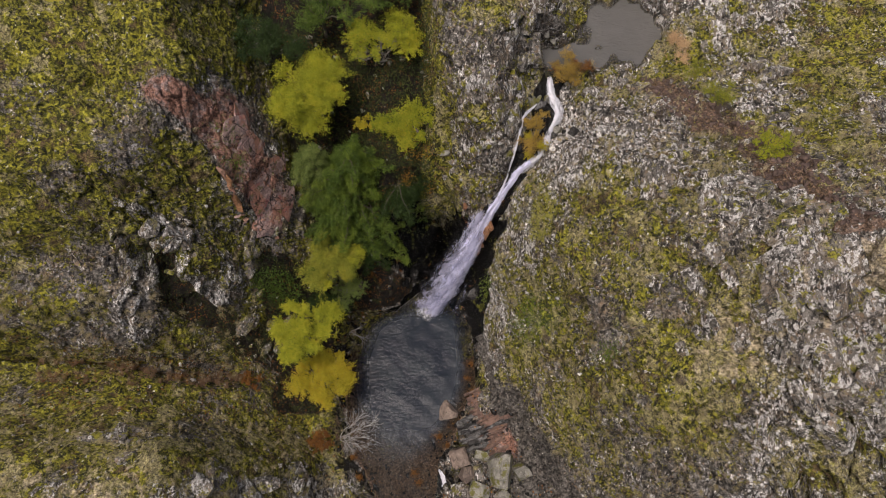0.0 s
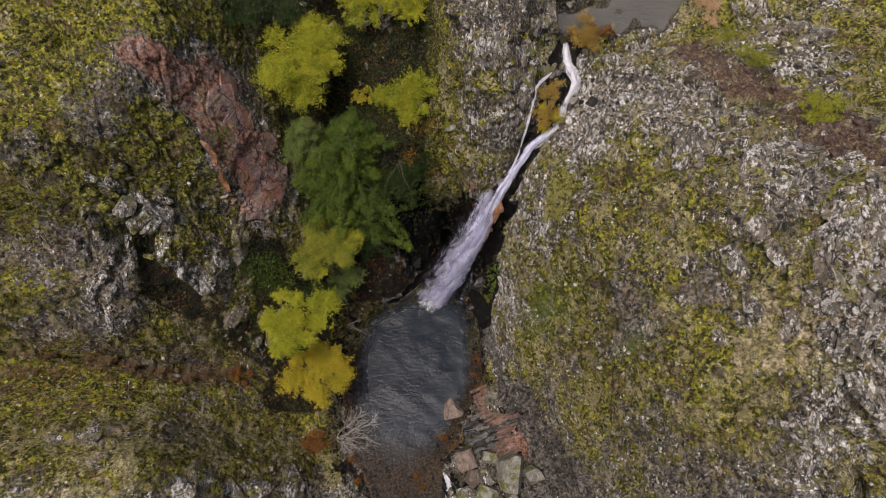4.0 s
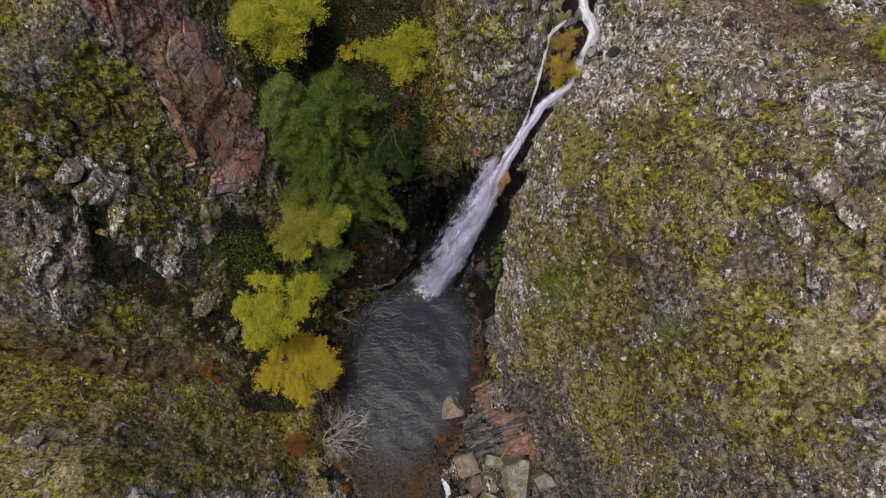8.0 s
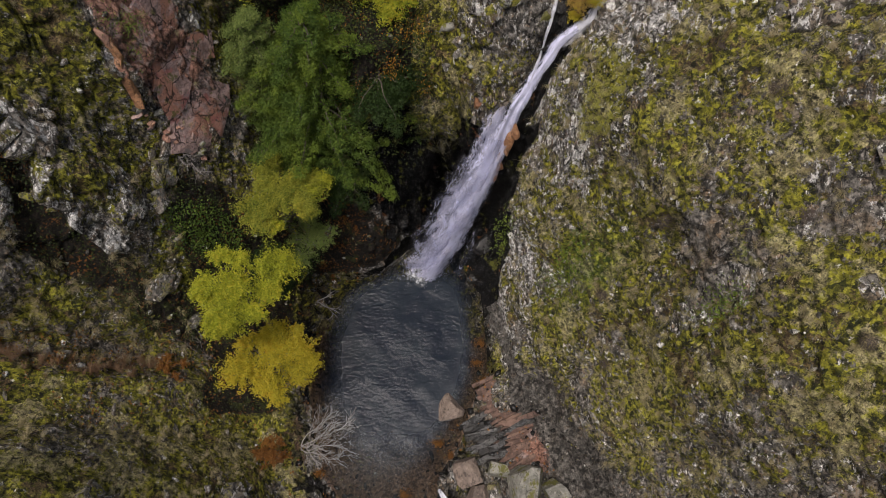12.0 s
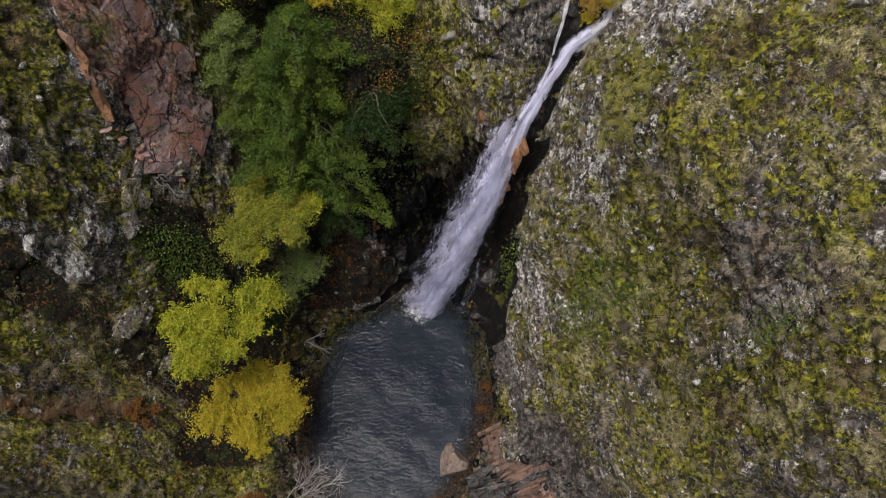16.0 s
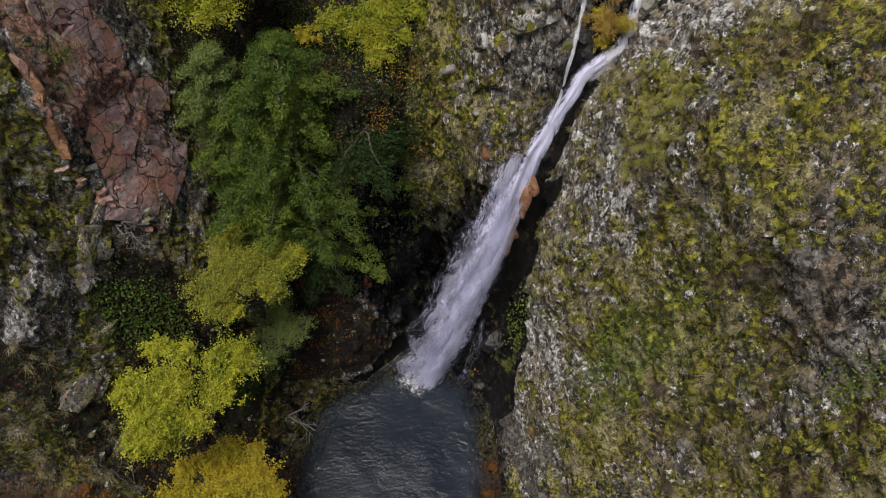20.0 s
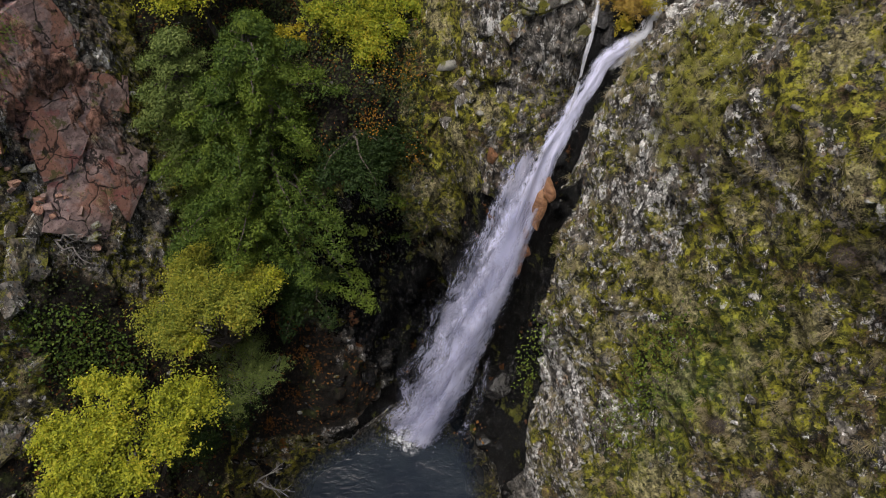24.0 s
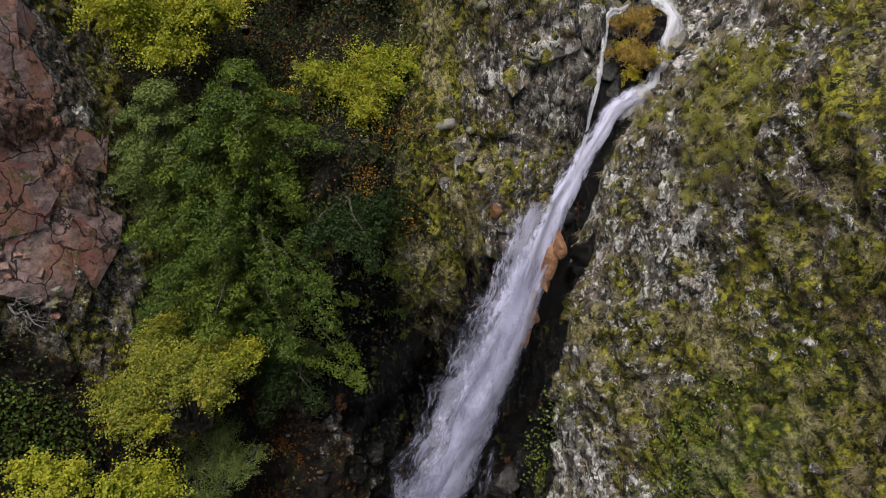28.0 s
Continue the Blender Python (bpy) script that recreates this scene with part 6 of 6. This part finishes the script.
grass("bent_grass", 170, SEEN & (GKIND == 1) & (YY > 7.5) & (YY < 12) & (XX < -14), 6, STRAW, "long bent grass in the gully", 0.5, 100)


def spray(n, seed):
    """Drops and torn foam round the foot of the fall and along its edges."""
    g = np.random.default_rng(seed)
    a, q = g.uniform(0, 2 * math.pi, n), np.abs(g.normal(0, 0.6, n))
    foot = np.stack([-1.35 + 1.5 * np.cos(a) * q, 14.25 + 0.8 * np.sin(a) * q - 0.2, WATER + 0.05 + np.abs(g.normal(0, 0.3, n)) * np.exp(-q)], 1)
    m = n // 4
    t = g.random(m) ** 0.6
    side = g.choice([-1.0, 1.0], m) * (0.5 + 0.95 * t) * g.uniform(0.75, 1.15, m)
    line = np.array(MAIN)
    s = np.linspace(0, 1, len(line) - 4)
    edge = np.stack([np.interp(t, s, line[4:, i]) for i in range(3)], 1) + side[:, None] * np.array([0.85, -0.35, 0.1])
    p = np.concatenate([foot, edge])
    leaf_mesh("spray", p, np.tile((0.0, -0.3, 1.0), (len(p), 1)), g.uniform(0.008, 0.026, len(p)), DROPS, fall, "white drops of spray", seed, 1.4)


spray(900, 77)


def undergrowth(name, n, weight, seed, mat, label, size, lift, clump=12):
    c, nn, g = scatter(max(3, n // clump), weight, seed)
    k = g.integers(0, len(c), n)
    p = c[k] + g.normal(0, 1, (n, 3)) * 0.28 + nn[k] * lift * g.random((n, 1))
    root = new(name)
    root.location = tuple(c.mean(0))
    tagged(root, label, "undergrowth", kind="stuff")
    leaf_mesh("leaves", p - c.mean(0), nn[k] * 0.7 + np.array([0, -0.2, 0.6]), size * g.uniform(0.6, 1.3, n), mat, root, "", seed, 1.3)


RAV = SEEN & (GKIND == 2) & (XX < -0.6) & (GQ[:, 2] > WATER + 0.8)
# leaf colour here holds the ravine's shade as well
undergrowth("ivy", 26000, RAV * (GQ[:, 2] > 5.5) * (1 - GCOVER[:, 3]), 21, SHADED_IVY, "ivy and brambles covering the ravine floor, coloured dark for the shade", 0.085, 0.5)
undergrowth("fallen_leaves", 2600, RAV & (GCOVER[:, 3] < 0.35), 22, RUST, "rusty fallen leaves on the ravine floor", 0.07, 0.15, 30)
undergrowth("autumn_leaves", 800, RAV & (XX > -3.0) & (XX < -0.9) & (YY > 20.4) & (YY < 23.5), 23, ORANGELEAF, "orange bramble leaves on the ravine wall", 0.055, 0.5, 100)
undergrowth("brambles", 7000, SEEN & (GCOVER[:, 2] > 0.3) & (GKIND == 1), 24, SHADED_IVY, "brambles in the gully, coloured dark for the shade", 0.075, 0.5)
undergrowth("herbs", 2600, SEEN & (np.hypot((XX + 12.5) / 1.2, (YY - 14.0) / 1.0) < 1), 25, GREEN, "bright green herbs below the grey outcrop", 0.085, 0.35)
undergrowth("face_brambles", 1000, SEEN & (np.hypot((XX + 13.7) / 0.7, (YY - 20.4) / 1.3) < 1), 27, FRESH, "yellow-green brambles on the red rock face", 0.05, 0.25, 110)
undergrowth("dead_bracken", 1500, SEEN & (GKIND == 1) & (YY > 4) & (YY < 9) & (XX < -10.5), 28, RUST, "reddish-brown dead bracken in the gully", 0.09, 0.3)
undergrowth("bank_leaves", 420, SEEN & (GQ[:, 2] > WATER - 0.2) & (GQ[:, 2] < WATER + 1.2) & (np.abs(XX) < 9.5) & (YY < 15.5), 26, RUST, "orange fallen leaves along the pool's banks", 0.12, 0.1)


def tussock(x, y, r, seed):
    g = np.random.default_rng(seed)
    z = max(float(ground_z(x, y)), WATER)
    n = 240
    a, q = g.uniform(0, 2 * math.pi, n), np.abs(g.normal(0, 0.5, n))
    sx, sy = g.uniform(0.6, 1.3, 2)
    p = np.stack([np.cos(a) * q * r * sx, np.sin(a) * q * r * sy, 0.04 + 0.7 * r * np.exp(-2 * q * q) * g.random(n)], 1)
    ob = thing("rust_tussock", (x, y, z), "rusty orange tussock on wet ground at the pool's edge", "tussock", "rust tussocks round the pool")
    leaf_mesh("foliage", p, np.stack([np.cos(a) * 0.6, np.sin(a) * 0.6, 0 * a + 0.6], 1), g.uniform(0.03, 0.06, n), RUST, ob, "", seed, 3.0)


for i, (x, y, r) in enumerate(((-5.7, 16.2, 0.4), (-6.0, 15.2, 0.45), (-6.8, 13.9, 0.5), (-7.3, 14.5, 0.4), (-5.1, 15.8, 0.4), (2.3, 9.6, 0.35), (2.0, 8.4, 0.45), (2.5, 7.3, 0.4), (-0.3, 3.7, 0.5), (0.4, 3.0, 0.3), (-2.3, 0.9, 0.4), (-1.9, 0.2, 0.35), (-7.2, 2.1, 0.45), (-6.6, 0.6, 0.5))):
    tussock(x, y, r, 700 + i)


# herbs and heather on the dome
undergrowth("herbs", 1500, SEEN & (np.hypot((XX - 5.8) / 0.6, (YY - 11.15) / 0.7) < 1), 31, FRESH, "bright green herbs in a mossy pocket of the dome", 0.06, 0.2)
undergrowth("herbs", 500, SEEN & (np.hypot((XX - 9.5) / 0.35, (YY - 7.2) / 0.3) < 1), 32, FRESH, "bright green herbs below a bare slab", 0.06, 0.2)
undergrowth("herbs", 420, SEEN & (np.hypot((XX - 3.3) / 0.4, (YY - 14.2) / 0.5) < 1) & (GQ[:, 2] > 4) & (GQ[:, 2] < 10), 33, FRESH, "green plants hanging on the wet wall", 0.07, 0.25)


def heather(x, y, r, seed):
    """A low round cushion of fine twigs."""
    g = np.random.default_rng(seed)
    n = int(900 * r / 0.4)
    d = g.normal(0, 1, (n, 3))
    d[:, 2] = np.abs(d[:, 2])
    d /= np.linalg.norm(d, axis=1)[:, None]
    p = d * r * (0.55 + 0.5 * g.random((n, 1))) * np.array([1, 1, 0.7])
    ob = thing("heather_cushion", (x, y, float(ground_z(x, y))), "low grey-brown heather cushion on the mossy rock", "shrub", "heather on the dome")
    leaf_mesh("twig_cushion", p, d, g.uniform(0.012, 0.022, n), HEATHER, ob, "", seed, 5.0)


for i, (x, y, r) in enumerate(((6.0, 13.9, 0.42), (7.95, 10.35, 0.4), (6.9, 9.2, 0.3), (9.9, 12.4, 0.4), (10.8, 8.9, 0.35), (8.9, 14.6, 0.4), (12.4, 5.2, 0.4), (11.2, 3.1, 0.35), (5.4, 9.3, 0.28), (7.4, 6.6, 0.3), (13.4, 16.6, 0.5), (15.2, 17.4, 0.5), (16.2, 20.6, 0.6), (13.0, 20.8, 0.5), (-18.6, 16.4, 0.45), (-20.4, 15.2, 0.4), (-17.0, 18.6, 0.4))):
    heather(x, y, r, 950 + i)
